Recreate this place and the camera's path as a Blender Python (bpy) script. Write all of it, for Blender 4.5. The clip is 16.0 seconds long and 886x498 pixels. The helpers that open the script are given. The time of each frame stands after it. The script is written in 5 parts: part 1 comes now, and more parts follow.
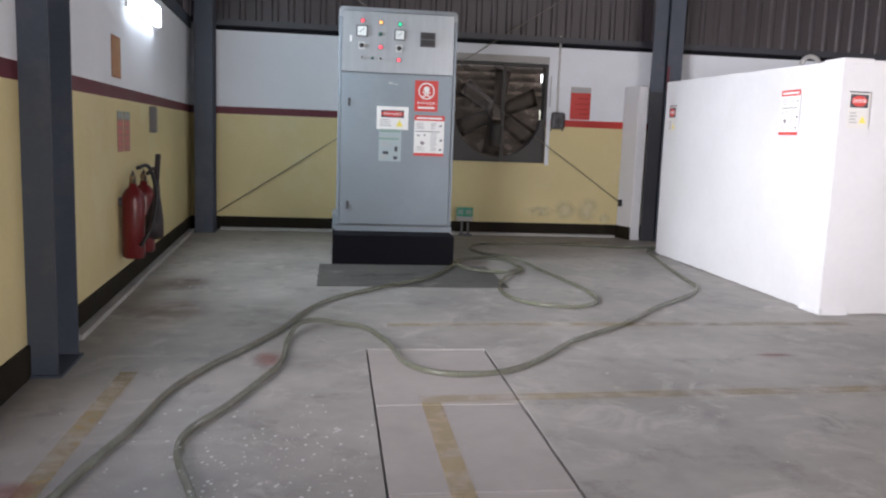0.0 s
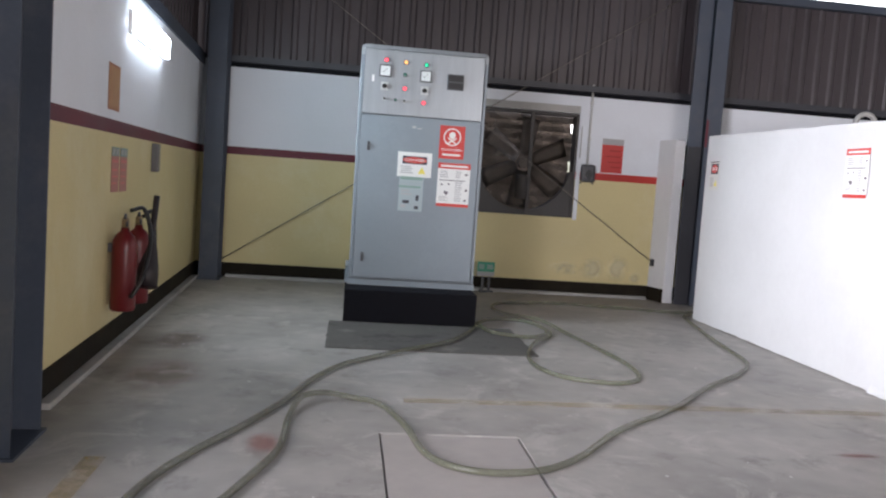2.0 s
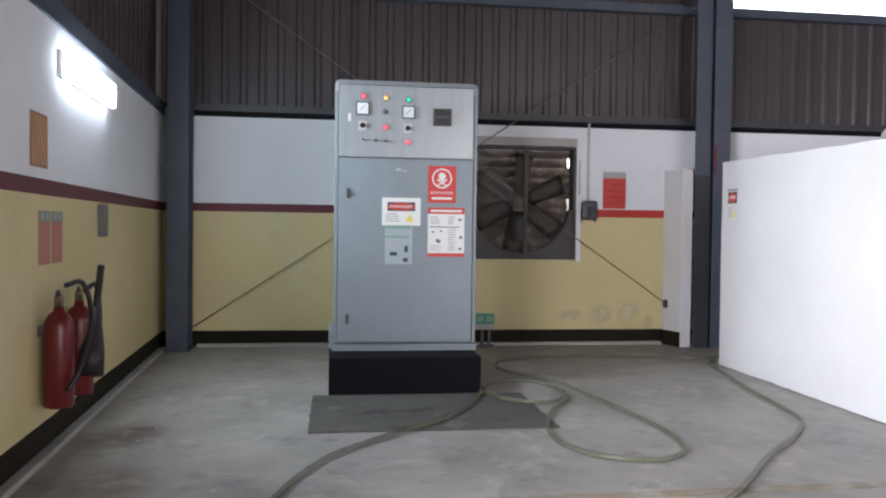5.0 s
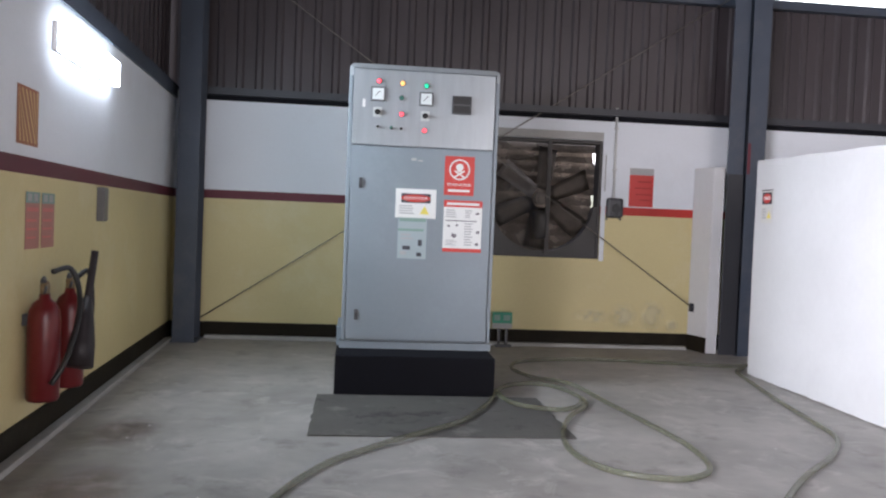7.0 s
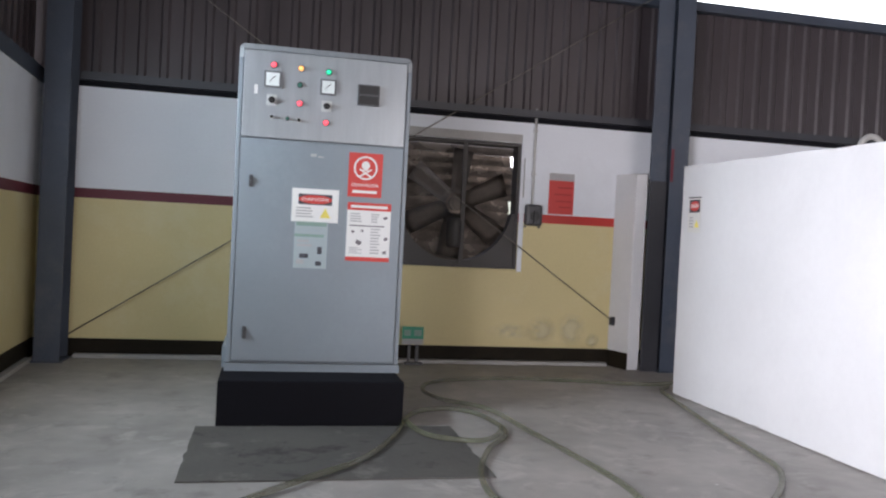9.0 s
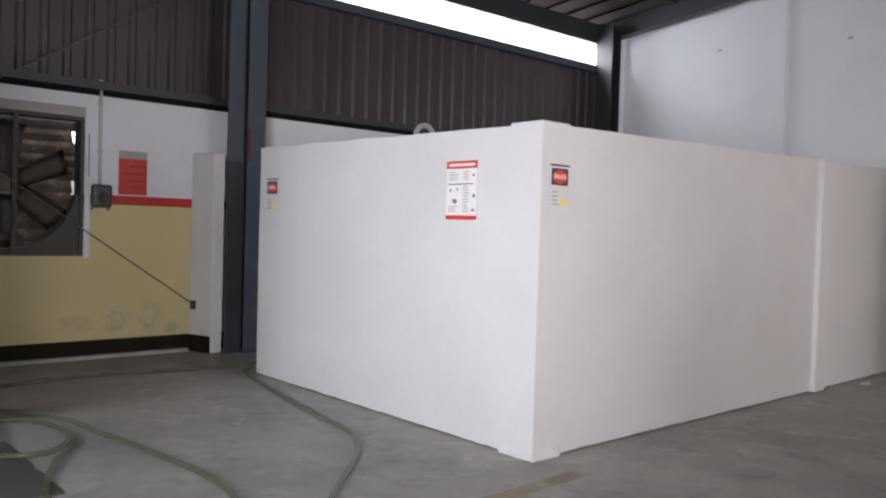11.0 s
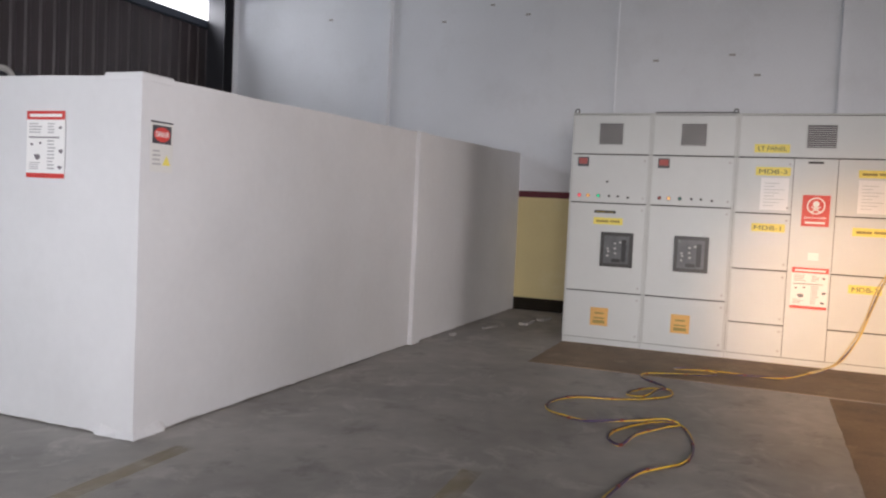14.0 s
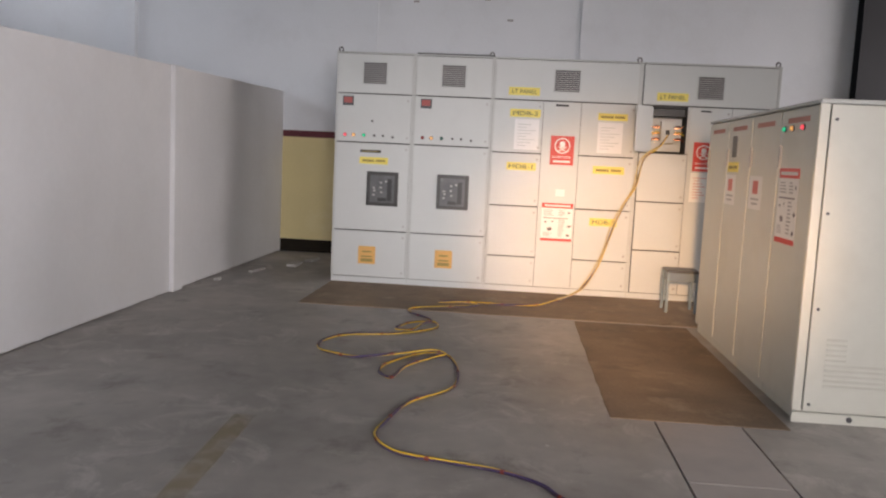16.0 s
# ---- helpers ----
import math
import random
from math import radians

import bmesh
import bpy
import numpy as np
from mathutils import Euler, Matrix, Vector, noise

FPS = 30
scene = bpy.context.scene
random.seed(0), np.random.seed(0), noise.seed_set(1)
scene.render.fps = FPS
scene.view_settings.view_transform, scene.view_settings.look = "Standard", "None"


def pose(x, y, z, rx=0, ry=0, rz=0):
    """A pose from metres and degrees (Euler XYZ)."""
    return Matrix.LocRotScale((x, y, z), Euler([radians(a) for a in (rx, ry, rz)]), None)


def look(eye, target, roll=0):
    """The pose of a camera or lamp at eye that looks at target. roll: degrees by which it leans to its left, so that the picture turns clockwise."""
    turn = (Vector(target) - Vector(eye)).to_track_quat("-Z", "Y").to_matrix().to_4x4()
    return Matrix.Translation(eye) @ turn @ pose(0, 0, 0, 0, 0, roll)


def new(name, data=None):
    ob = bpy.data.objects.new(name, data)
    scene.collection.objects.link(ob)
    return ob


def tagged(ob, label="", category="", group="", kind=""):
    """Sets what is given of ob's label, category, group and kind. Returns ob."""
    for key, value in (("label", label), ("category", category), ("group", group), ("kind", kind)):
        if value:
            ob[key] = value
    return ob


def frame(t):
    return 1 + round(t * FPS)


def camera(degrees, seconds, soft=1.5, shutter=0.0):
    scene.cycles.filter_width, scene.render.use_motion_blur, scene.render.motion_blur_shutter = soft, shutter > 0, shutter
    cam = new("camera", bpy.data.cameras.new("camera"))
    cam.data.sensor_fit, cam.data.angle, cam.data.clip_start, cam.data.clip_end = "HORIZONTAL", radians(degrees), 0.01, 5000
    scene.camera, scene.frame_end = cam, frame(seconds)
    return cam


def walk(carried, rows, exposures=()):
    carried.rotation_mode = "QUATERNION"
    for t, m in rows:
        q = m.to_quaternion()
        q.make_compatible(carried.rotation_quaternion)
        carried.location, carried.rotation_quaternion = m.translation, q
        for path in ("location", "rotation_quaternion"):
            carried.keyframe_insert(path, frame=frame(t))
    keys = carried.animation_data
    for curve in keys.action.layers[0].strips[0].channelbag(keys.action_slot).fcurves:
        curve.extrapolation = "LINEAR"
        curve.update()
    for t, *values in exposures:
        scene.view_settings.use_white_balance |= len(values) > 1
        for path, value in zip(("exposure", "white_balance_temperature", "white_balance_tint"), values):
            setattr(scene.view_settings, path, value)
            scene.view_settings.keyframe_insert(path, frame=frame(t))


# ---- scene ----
cam = camera(57.8, 16.0, soft=2.2)

PATH = [
    (0, (0.135, -1.112, 1.27), (0.405, 0.851, 0.994), 2.1),
    (0.5, (0.111, -0.948, 1.282), (0.462, 1.003, 1.011), 2.7),
    (1, (0.019, -0.796, 1.275), (0.368, 1.161, 1.053), 1.4),
    (1.5, (-0.005, -0.591, 1.283), (0.361, 1.365, 1.08), 1.4),
    (2, (0.115, -0.426, 1.278), (0.354, 1.553, 1.118), 4.0),
    (2.5, (0.118, -0.28, 1.296), (0.421, 1.692, 1.156), 2.4),
    (3, (0.065, -0.118, 1.297), (0.425, 1.847, 1.21), 0.3),
    (3.5, (0.044, 0.009, 1.288), (0.351, 1.979, 1.139), -0.2),
    (4, (0.122, 0.171, 1.29), (0.397, 2.15, 1.206), 0.7),
    (6.5, (0.196, 0.705, 1.304), (0.454, 2.688, 1.266), 0.8),
    (7, (0.26, 0.776, 1.293), (0.471, 2.764, 1.23), 2.3),
    (7.5, (0.232, 0.965, 1.293), (0.46, 2.951, 1.239), 2.8),
    (8, (0.223, 1.147, 1.298), (0.496, 3.128, 1.254), 0.4),
    (8.5, (0.29, 1.347, 1.308), (0.527, 3.333, 1.291), 1.2),
    (9, (0.394, 1.471, 1.274), (0.82, 3.425, 1.243), 2.9),
    (9.5, (0.391, 1.487, 1.331), (1.211, 3.311, 1.308), 2.3),
    (10, (0.405, 1.5, 1.326), (1.448, 3.207, 1.294), 1.9),
    (12.5, (0.489, 1.52, 1.339), (2.138, 2.65, 1.262), 2.1),
    (13, (0.516, 1.528, 1.337), (2.254, 2.515, 1.246), 2.4),
    (13.5, (0.532, 1.528, 1.334), (2.334, 2.391, 1.235), 2.3),
    (14, (0.541, 1.52, 1.333), (2.398, 2.255, 1.229), 2.7),
    (14.5, (0.545, 1.502, 1.327), (2.449, 2.104, 1.215), 2.4),
    (15, (0.547, 1.488, 1.325), (2.483, 1.976, 1.197), 2.6),
    (15.5, (0.528, 1.514, 1.32), (2.493, 1.849, 1.155), 2.8),
    (16, (0.546, 1.54, 1.321), (2.527, 1.705, 1.098), 2.7),
]
walk(cam, [(t, look(eye, target, roll)) for t, eye, target, roll in PATH], exposures=[(0.0, 0.49, 6480, 19), (2.5, 0.47, 6450, 19), (4.0, 0.49, 6420, 18), (7.0, 0.59, 6370, 20), (8.5, 0.60, 6370, 20), (9.5, 0.21, 6550, 20), (12.5, -0.21, 6620, 18), (14.0, -0.34, 6570, 18), (16.0, -0.22, 6560, 18)])

# ---------------- light ----------------
world = bpy.data.worlds.new("world")
scene.world = world
world.use_nodes = True
wn = world.node_tree
sky = wn.nodes.new("ShaderNodeTexSky")
sky.sky_type, sky.sun_disc = "NISHITA", False
sky.sun_elevation, sky.sun_rotation = radians(38), radians(215)
wn.links.new(sky.outputs[0], wn.nodes["Background"].inputs[0])
wn.nodes["Background"].inputs[1].default_value = 0.10


def area_light(name, m, width, height, watts, colour, spread=180):
    data = bpy.data.lights.new(name, "AREA")
    data.shape, data.size, data.size_y = "RECTANGLE", width, height
    data.energy, data.color, data.spread = watts, colour, radians(spread)
    ob = new(name, data)
    ob.matrix_world = m
    return ob


# daylight in the eaves strip; added fill lamps in unseen rear and side doors
area_light("daylight_rear_door", look((6.9, -7.9, 2.1), (6.9, -3.0, 0.0)), 6.3, 3.8, 450, (1.0, 0.96, 0.925))
area_light("daylight_side_door", look((-1.42, 1.0, 1.75), (3.9, 5.6, 1.5)), 2.0, 2.4, 72, (0.95, 0.97, 1.0), 62)
area_light("daylight_side_door_east", look((-1.38, 0.9, 1.6), (8.75, 2.1, 0.85)), 1.9, 2.2, 19, (1.0, 0.965, 0.93), 34)
area_light("daylight_side_door_south", look((-1.35, -2.0, 1.9), (6.6, 1.2, 0.0)), 2.6, 2.6, 40, (1.0, 0.94, 0.88), 62)
area_light("daylight_eaves", look((7.75, 9.5, 4.18), (7.75, 0, 2.6)), 5.9, 0.42, 115, (0.90, 0.96, 1.0))
# the lit batten on the west wall
area_light("batten_light", look((-1.40, 6.16, 2.26), (3.2, 6.4, 2.2)), 1.15, 0.13, 62, (0.78, 0.94, 1.0))
# added warm spot for the glow on the switchboards; its source is unseen
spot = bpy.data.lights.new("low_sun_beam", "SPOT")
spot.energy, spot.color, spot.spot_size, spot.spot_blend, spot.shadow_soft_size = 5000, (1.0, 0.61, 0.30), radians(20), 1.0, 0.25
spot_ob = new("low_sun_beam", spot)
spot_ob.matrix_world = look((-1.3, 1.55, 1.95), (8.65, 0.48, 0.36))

# ---------------- materials ----------------


def material(name, colour, rough=0.6, metal=0.0, vary=0.12, big=1.2, fine=40.0, bump=0.15, stain=None, stain_amount=0.0, stain_scale=2.5, spec=0.5, dust=None, dust_amount=0.0, dust_scale=3.0, edge=0.2, stretch=(1, 1, 1), random=0.0):
    m = bpy.data.materials.new(name)
    m.use_nodes = True
    nt = m.node_tree
    n, link = nt.nodes, nt.links.new
    bsdf = n["Principled BSDF"]
    geo = n.new("ShaderNodeNewGeometry")
    mp = n.new("ShaderNodeMapping")
    mp.inputs["Scale"].default_value = stretch
    link(geo.outputs["Position"], mp.inputs[0])
    a, b = n.new("ShaderNodeTexNoise"), n.new("ShaderNodeTexNoise")
    a.inputs["Scale"].default_value, a.inputs["Detail"].default_value = big, 5
    b.inputs["Scale"].default_value, b.inputs["Detail"].default_value = fine, 3
    link(mp.outputs[0], a.inputs[0])
    link(mp.outputs[0], b.inputs[0])
    mix = n.new("ShaderNodeMath")
    mix.operation = "MULTIPLY_ADD"
    mix.inputs[1].default_value = 0.35
    link(b.outputs[0], mix.inputs[0])
    link(a.outputs[0], mix.inputs[2])
    ramp = n.new("ShaderNodeMapRange")
    ramp.inputs[1].default_value, ramp.inputs[2].default_value = 0.4, 0.95
    ramp.inputs[3].default_value, ramp.inputs[4].default_value = 1 - vary, 1 + vary
    link(mix.outputs[0], ramp.inputs[0])
    hsv = n.new("ShaderNodeHueSaturation")
    hsv.inputs["Color"].default_value = (*colour, 1)
    if random:
        info = n.new("ShaderNodeObjectInfo")
        rr = n.new("ShaderNodeMath")
        rr.operation = "MULTIPLY_ADD"
        rr.inputs[1].default_value = random
        link(info.outputs["Random"], rr.inputs[0])
        link(ramp.outputs[0], rr.inputs[2])
        link(rr.outputs[0], hsv.inputs["Value"])
    else:
        link(ramp.outputs[0], hsv.inputs["Value"])
    out = hsv.outputs[0]
    if stain:
        s = n.new("ShaderNodeTexNoise")
        s.inputs["Scale"].default_value, s.inputs["Detail"].default_value, s.inputs["Roughness"].default_value = stain_scale, 8, 0.68
        link(mp.outputs[0], s.inputs[0])
        sr = n.new("ShaderNodeMapRange")
        sr.inputs[1].default_value, sr.inputs[2].default_value = 0.62 - edge / 2, 0.62 + edge / 2
        sr.inputs[4].default_value = stain_amount
        link(s.outputs[0], sr.inputs[0])
        mx = n.new("ShaderNodeMix")
        mx.data_type = "RGBA"
        link(sr.outputs[0], mx.inputs[0])
        link(out, mx.inputs[6])
        mx.inputs[7].default_value = (*stain, 1)
        out = mx.outputs[2]
    if dust:
        s2 = n.new("ShaderNodeTexNoise")
        s2.inputs["Scale"].default_value, s2.inputs["Detail"].default_value, s2.inputs["Roughness"].default_value, s2.inputs["Distortion"].default_value = dust_scale, 10, 0.72, 0.8
        off = n.new("ShaderNodeVectorMath")
        off.inputs[1].default_value = (13.1, 4.7, 2.2)
        link(mp.outputs[0], off.inputs[0])
        link(off.outputs[0], s2.inputs[0])
        sr2 = n.new("ShaderNodeMapRange")
        sr2.inputs[1].default_value, sr2.inputs[2].default_value, sr2.inputs[4].default_value = 0.60 - edge / 2, 0.60 + edge / 2, dust_amount
        link(s2.outputs[0], sr2.inputs[0])
        mx2 = n.new("ShaderNodeMix")
        mx2.data_type = "RGBA"
        link(sr2.outputs[0], mx2.inputs[0])
        link(out, mx2.inputs[6])
        mx2.inputs[7].default_value = (*dust, 1)
        out = mx2.outputs[2]
    link(out, bsdf.inputs["Base Color"])
    bsdf.inputs["Roughness"].default_value = rough
    bsdf.inputs["Metallic"].default_value = metal
    bsdf.inputs["Specular IOR Level"].default_value = spec
    rv = n.new("ShaderNodeMapRange")
    rv.inputs[3].default_value, rv.inputs[4].default_value = max(0.05, rough - 0.1), min(1, rough + 0.1)
    link(a.outputs[0], rv.inputs[0])
    link(rv.outputs[0], bsdf.inputs["Roughness"])
    if bump:
        bp = n.new("ShaderNodeBump")
        bp.inputs["Strength"].default_value, bp.inputs["Distance"].default_value = bump, 0.006
        link(mix.outputs[0], bp.inputs["Height"])
        link(bp.outputs[0], bsdf.inputs["Normal"])
    return m


def glow(name, colour, strength):
    m = bpy.data.materials.new(name)
    m.use_nodes = True
    b = m.node_tree.nodes["Principled BSDF"]
    b.inputs["Base Color"].default_value = (*colour, 1)
    b.inputs["Emission Color"].default_value = (*colour, 1)
    b.inputs["Emission Strength"].default_value = strength
    return m


def worn_paint(name, colour, cover, fade=None, most=0.5):
    """Floor paint that has been walked off in patches."""
    m = material(name, colour, 0.7, vary=0.2, bump=0.05)
    nt = m.node_tree
    n, link = nt.nodes, nt.links.new
    geo = n.new("ShaderNodeNewGeometry")
    s = n.new("ShaderNodeTexNoise")
    s.inputs["Scale"].default_value, s.inputs["Detail"].default_value, s.inputs["Roughness"].default_value = 5.0, 9, 0.7
    link(geo.outputs["Position"], s.inputs[0])
    r = n.new("ShaderNodeMapRange")
    r.inputs[1].default_value, r.inputs[2].default_value, r.inputs[4].default_value = 0.62 - cover * 0.3, 0.84 - cover * 0.3, most
    link(s.outputs[0], r.inputs[0])
    tr, mx = n.new("ShaderNodeBsdfTransparent"), n.new("ShaderNodeMixShader")
    amount = r.outputs[0]
    if fade:  # thins out towards the rim of the patch
        tc, sh, ms, ln, fr, mu = (n.new("ShaderNode" + k) for k in ("TexCoord", "VectorMath", "VectorMath", "VectorMath", "MapRange", "Math"))
        sh.inputs[1].default_value = (-0.5, -0.5, -0.5)
        ms.operation, ms.inputs[1].default_value = "MULTIPLY", fade
        ln.operation, mu.operation = "LENGTH", "MULTIPLY"
        fr.interpolation_type = "SMOOTHSTEP"
        fr.inputs[1].default_value, fr.inputs[2].default_value, fr.inputs[3].default_value, fr.inputs[4].default_value = 0.1, 0.46, 1.0, 0.0
        link(tc.outputs["Generated"], sh.inputs[0])
        link(sh.outputs[0], ms.inputs[0])
        link(ms.outputs[0], ln.inputs[0])
        link(ln.outputs["Value"], fr.inputs[0])
        link(fr.outputs[0], mu.inputs[0])
        link(amount, mu.inputs[1])
        amount = mu.outputs[0]
    link(amount, mx.inputs[0])
    link(tr.outputs[0], mx.inputs[1])
    link(n["Principled BSDF"].outputs[0], mx.inputs[2])
    link(mx.outputs[0], n["Material Output"].inputs[0])
    return m


WHITE = material("white_wall_paint", (0.79, 0.82, 0.86), 0.75, vary=0.05, big=0.8, bump=0.25, stain=(0.58, 0.59, 0.60), stain_amount=0.25, stain_scale=1.1)
PLASTER = material("white_plaster", (0.655, 0.655, 0.66), 0.8, vary=0.05, big=1.5, fine=18, bump=0.5, stain=(0.555, 0.545, 0.54), stain_amount=0.35, stain_scale=0.9)
YELLOW = material("cream_yellow_paint", (0.66, 0.56, 0.29), 0.6, vary=0.08, big=0.9, bump=0.25, stain=(0.74, 0.69, 0.48), stain_amount=0.45, stain_scale=1.2)
BAND = material("maroon_band_paint", (0.12, 0.013, 0.024), 0.55, vary=0.2, bump=0.15)
BAND_RED = material("red_band_paint", (0.52, 0.035, 0.025), 0.5, vary=0.15, bump=0.15)
SKIRT = material("dark_skirting_paint", (0.016, 0.012, 0.007), 0.75, spec=0.2, vary=0.3, big=3, bump=0.3, stain=(0.045, 0.040, 0.025), stain_amount=0.4)
CONDUIT = material("pale_grey_plastic", (0.62, 0.62, 0.60), 0.5, vary=0.08)
KERB = material("pale_cement_fillet", (0.42, 0.41, 0.39), 0.85, vary=0.15, bump=0.4, stain=(0.2, 0.19, 0.18), stain_amount=0.5)
CONCRETE = material("trowelled_concrete", (0.345, 0.325, 0.301), 0.55, vary=0.30, big=1.3, fine=7, bump=0.18, stain=(0.172, 0.156, 0.142), stain_amount=0.62, stain_scale=2.9, edge=0.13, dust=(0.52, 0.49, 0.46), dust_amount=0.7, dust_scale=2.6)
SLAB = material("cover_slab_concrete", (0.385, 0.352, 0.328), 0.7, vary=0.12, big=1.5, fine=20, bump=0.2, stain=(0.22, 0.21, 0.2), stain_amount=0.4, random=0.05)
PIT = material("dark_trench_base", (0.03, 0.028, 0.025), 0.9)
STEEL = material("grey_blue_steel_paint", (0.058, 0.072, 0.098), 0.5, vary=0.15, big=2, bump=0.1, stain=(0.13, 0.13, 0.14), stain_amount=0.4)
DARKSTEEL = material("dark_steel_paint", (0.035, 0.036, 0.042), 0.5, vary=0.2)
SHEET = material("brown_sheet_cladding", (0.055, 0.044, 0.047), 0.40, vary=0.2, big=0.7, bump=0.05, stain=(0.085, 0.07, 0.072), stain_amount=0.4, stretch=(4, 1, 0.5))
ROOF = material("roof_sheet_underside", (0.075, 0.058, 0.042), 0.6, vary=0.25)
CABINET = material("blue_grey_cabinet_paint", (0.226, 0.262, 0.292), 0.38, vary=0.06, big=1.5, bump=0.04, stain=(0.28, 0.33, 0.36), stain_amount=0.3)
FASCIA = material("satin_aluminium_fascia", (0.355, 0.38, 0.40), 0.32, metal=0.35, vary=0.10, big=2, bump=0.02, stretch=(8, 1, 1))
BLACKPAINT = material("black_plinth_and_shade_paint", (0.006, 0.006, 0.009), 0.75, vary=0.3, bump=0.3, spec=0.15)
RAL = material("light_grey_panel_paint", (0.555, 0.58, 0.575), 0.42, vary=0.04, big=1.2, bump=0.03, stain=(0.50, 0.525, 0.52), stain_amount=0.35)
RALFRAME = material("panel_frame_grey", (0.50, 0.52, 0.51), 0.45, vary=0.05)
BEIGE = material("beige_grey_cabinet_paint", (0.585, 0.59, 0.53), 0.40, vary=0.05, big=1.4, bump=0.03, stain=(0.46, 0.45, 0.39), stain_amount=0.35)
RUBBER = material("brown_rubber_mat", (0.225, 0.160, 0.105), 0.75, vary=0.35, big=2.2, fine=60, bump=0.3, stain=(0.38, 0.29, 0.20), stain_amount=0.7, edge=0.14, dust=(0.125, 0.09, 0.062), dust_amount=0.6, dust_scale=2.2)
GREYMAT = material("dusty_grey_mat", (0.098, 0.092, 0.083), 0.8, vary=0.25, big=1.8, fine=50, bump=0.3, stain=(0.20, 0.187, 0.168), stain_amount=0.75, edge=0.10, dust=(0.036, 0.033, 0.029), dust_amount=0.9, dust_scale=3.4)
BLACK = material("black_plastic", (0.015, 0.015, 0.016), 0.4, vary=0.1, bump=0.02)
DARKGREY = material("dark_grey_plastic", (0.06, 0.06, 0.065), 0.4, vary=0.1, bump=0.02)
CHROME = material("bare_metal", (0.5, 0.5, 0.5), 0.3, metal=0.9, vary=0.1, bump=0.0)
FANBLADE = material("dusty_fan_metal", (0.19, 0.16, 0.135), 0.6, vary=0.3, big=4, bump=0.1, stain=(0.05, 0.045, 0.04), stain_amount=0.5)
FANFRAME = material("galvanised_fan_frame", (0.065, 0.06, 0.057), 0.6, metal=0.1, vary=0.2)
LOUVRE = material("louvre_metal", (0.24, 0.205, 0.175), 0.26, metal=0.5, vary=0.6, big=3.5)
RED = material("extinguisher_red", (0.125, 0.009, 0.011), 0.32, vary=0.12, bump=0.02)
SIGNRED = material("sign_red", (0.60, 0.055, 0.045), 0.5, vary=0.08, bump=0.0)
SIGNPINK = material("faded_red_print", (0.60, 0.18, 0.16), 0.6, vary=0.15, bump=0.0)
SIGNWHITE = material("sign_white", (0.78, 0.77, 0.75), 0.5, vary=0.04, bump=0.0)
SIGNOLD = material("aged_notice_board", (0.64, 0.63, 0.60), 0.5, vary=0.08, bump=0.0)
PAPER = material("plastic_sleeve_paper", (0.74, 0.74, 0.74), 0.42, vary=0.06, bump=0.05)
SIGNGREY = material("sign_grey_print", (0.40, 0.39, 0.39), 0.6, vary=0.2, bump=0.0)
PICTO = material("pictogram_print", (0.16, 0.14, 0.15), 0.6, vary=0.2, bump=0.0)
SIGNDARK = material("sign_dark_print", (0.05, 0.05, 0.06), 0.6, vary=0.2, bump=0.0)
LABELPRINT = material("label_print", (0.30, 0.23, 0.06), 0.6, vary=0.1, bump=0.0)
SIGNYELLOW = material("label_yellow", (0.80, 0.68, 0.14), 0.5, vary=0.06, bump=0.0)
SIGNORANGE = material("notice_orange", (0.70, 0.40, 0.12), 0.55, vary=0.08, bump=0.0)
SIGNGREEN = material("sign_green", (0.03, 0.28, 0.17), 0.5, vary=0.1, bump=0.0)
FADEDGREEN = material("faded_green_print", (0.22, 0.33, 0.28), 0.6, vary=0.15, bump=0.0)
HOSE_SOLID = material("clear_green_hose", (0.152, 0.157, 0.108), 0.22, vary=0.35, big=1.6, bump=0.0, stain=(0.10, 0.15, 0.05), stain_amount=0.6, stain_scale=1.3)
WIREYELLOW = material("yellow_cable_sheath", (0.66, 0.44, 0.035), 0.4, vary=0.15, bump=0.0)
WIREDARK = material("dark_cable_sheath", (0.045, 0.03, 0.055), 0.45, vary=0.3, bump=0.0)
WIREBLUE = material("violet_cable_sheath", (0.06, 0.04, 0.12), 0.45, vary=0.3, bump=0.0)
WIRERED = material("red_cable_sheath", (0.22, 0.045, 0.028), 0.45, vary=0.2, bump=0.0)
WIREPALE = material("pale_yellow_cable_sheath", (0.58, 0.45, 0.20), 0.4, vary=0.15, bump=0.0)
COPPER = material("copper_busbar", (0.75, 0.38, 0.18), 0.25, metal=1.0, vary=0.1, bump=0.0)


def see_through(m, share):
    """Lets part of the light straight through, as milky clear plastic does."""
    n, link = m.node_tree.nodes, m.node_tree.links.new
    tr, mx = n.new("ShaderNodeBsdfTransparent"), n.new("ShaderNodeMixShader")
    mx.inputs[0].default_value = share
    link(n["Principled BSDF"].outputs[0], mx.inputs[1])
    link(tr.outputs[0], mx.inputs[2])
    link(mx.outputs[0], n["Material Output"].inputs[0])
    return m


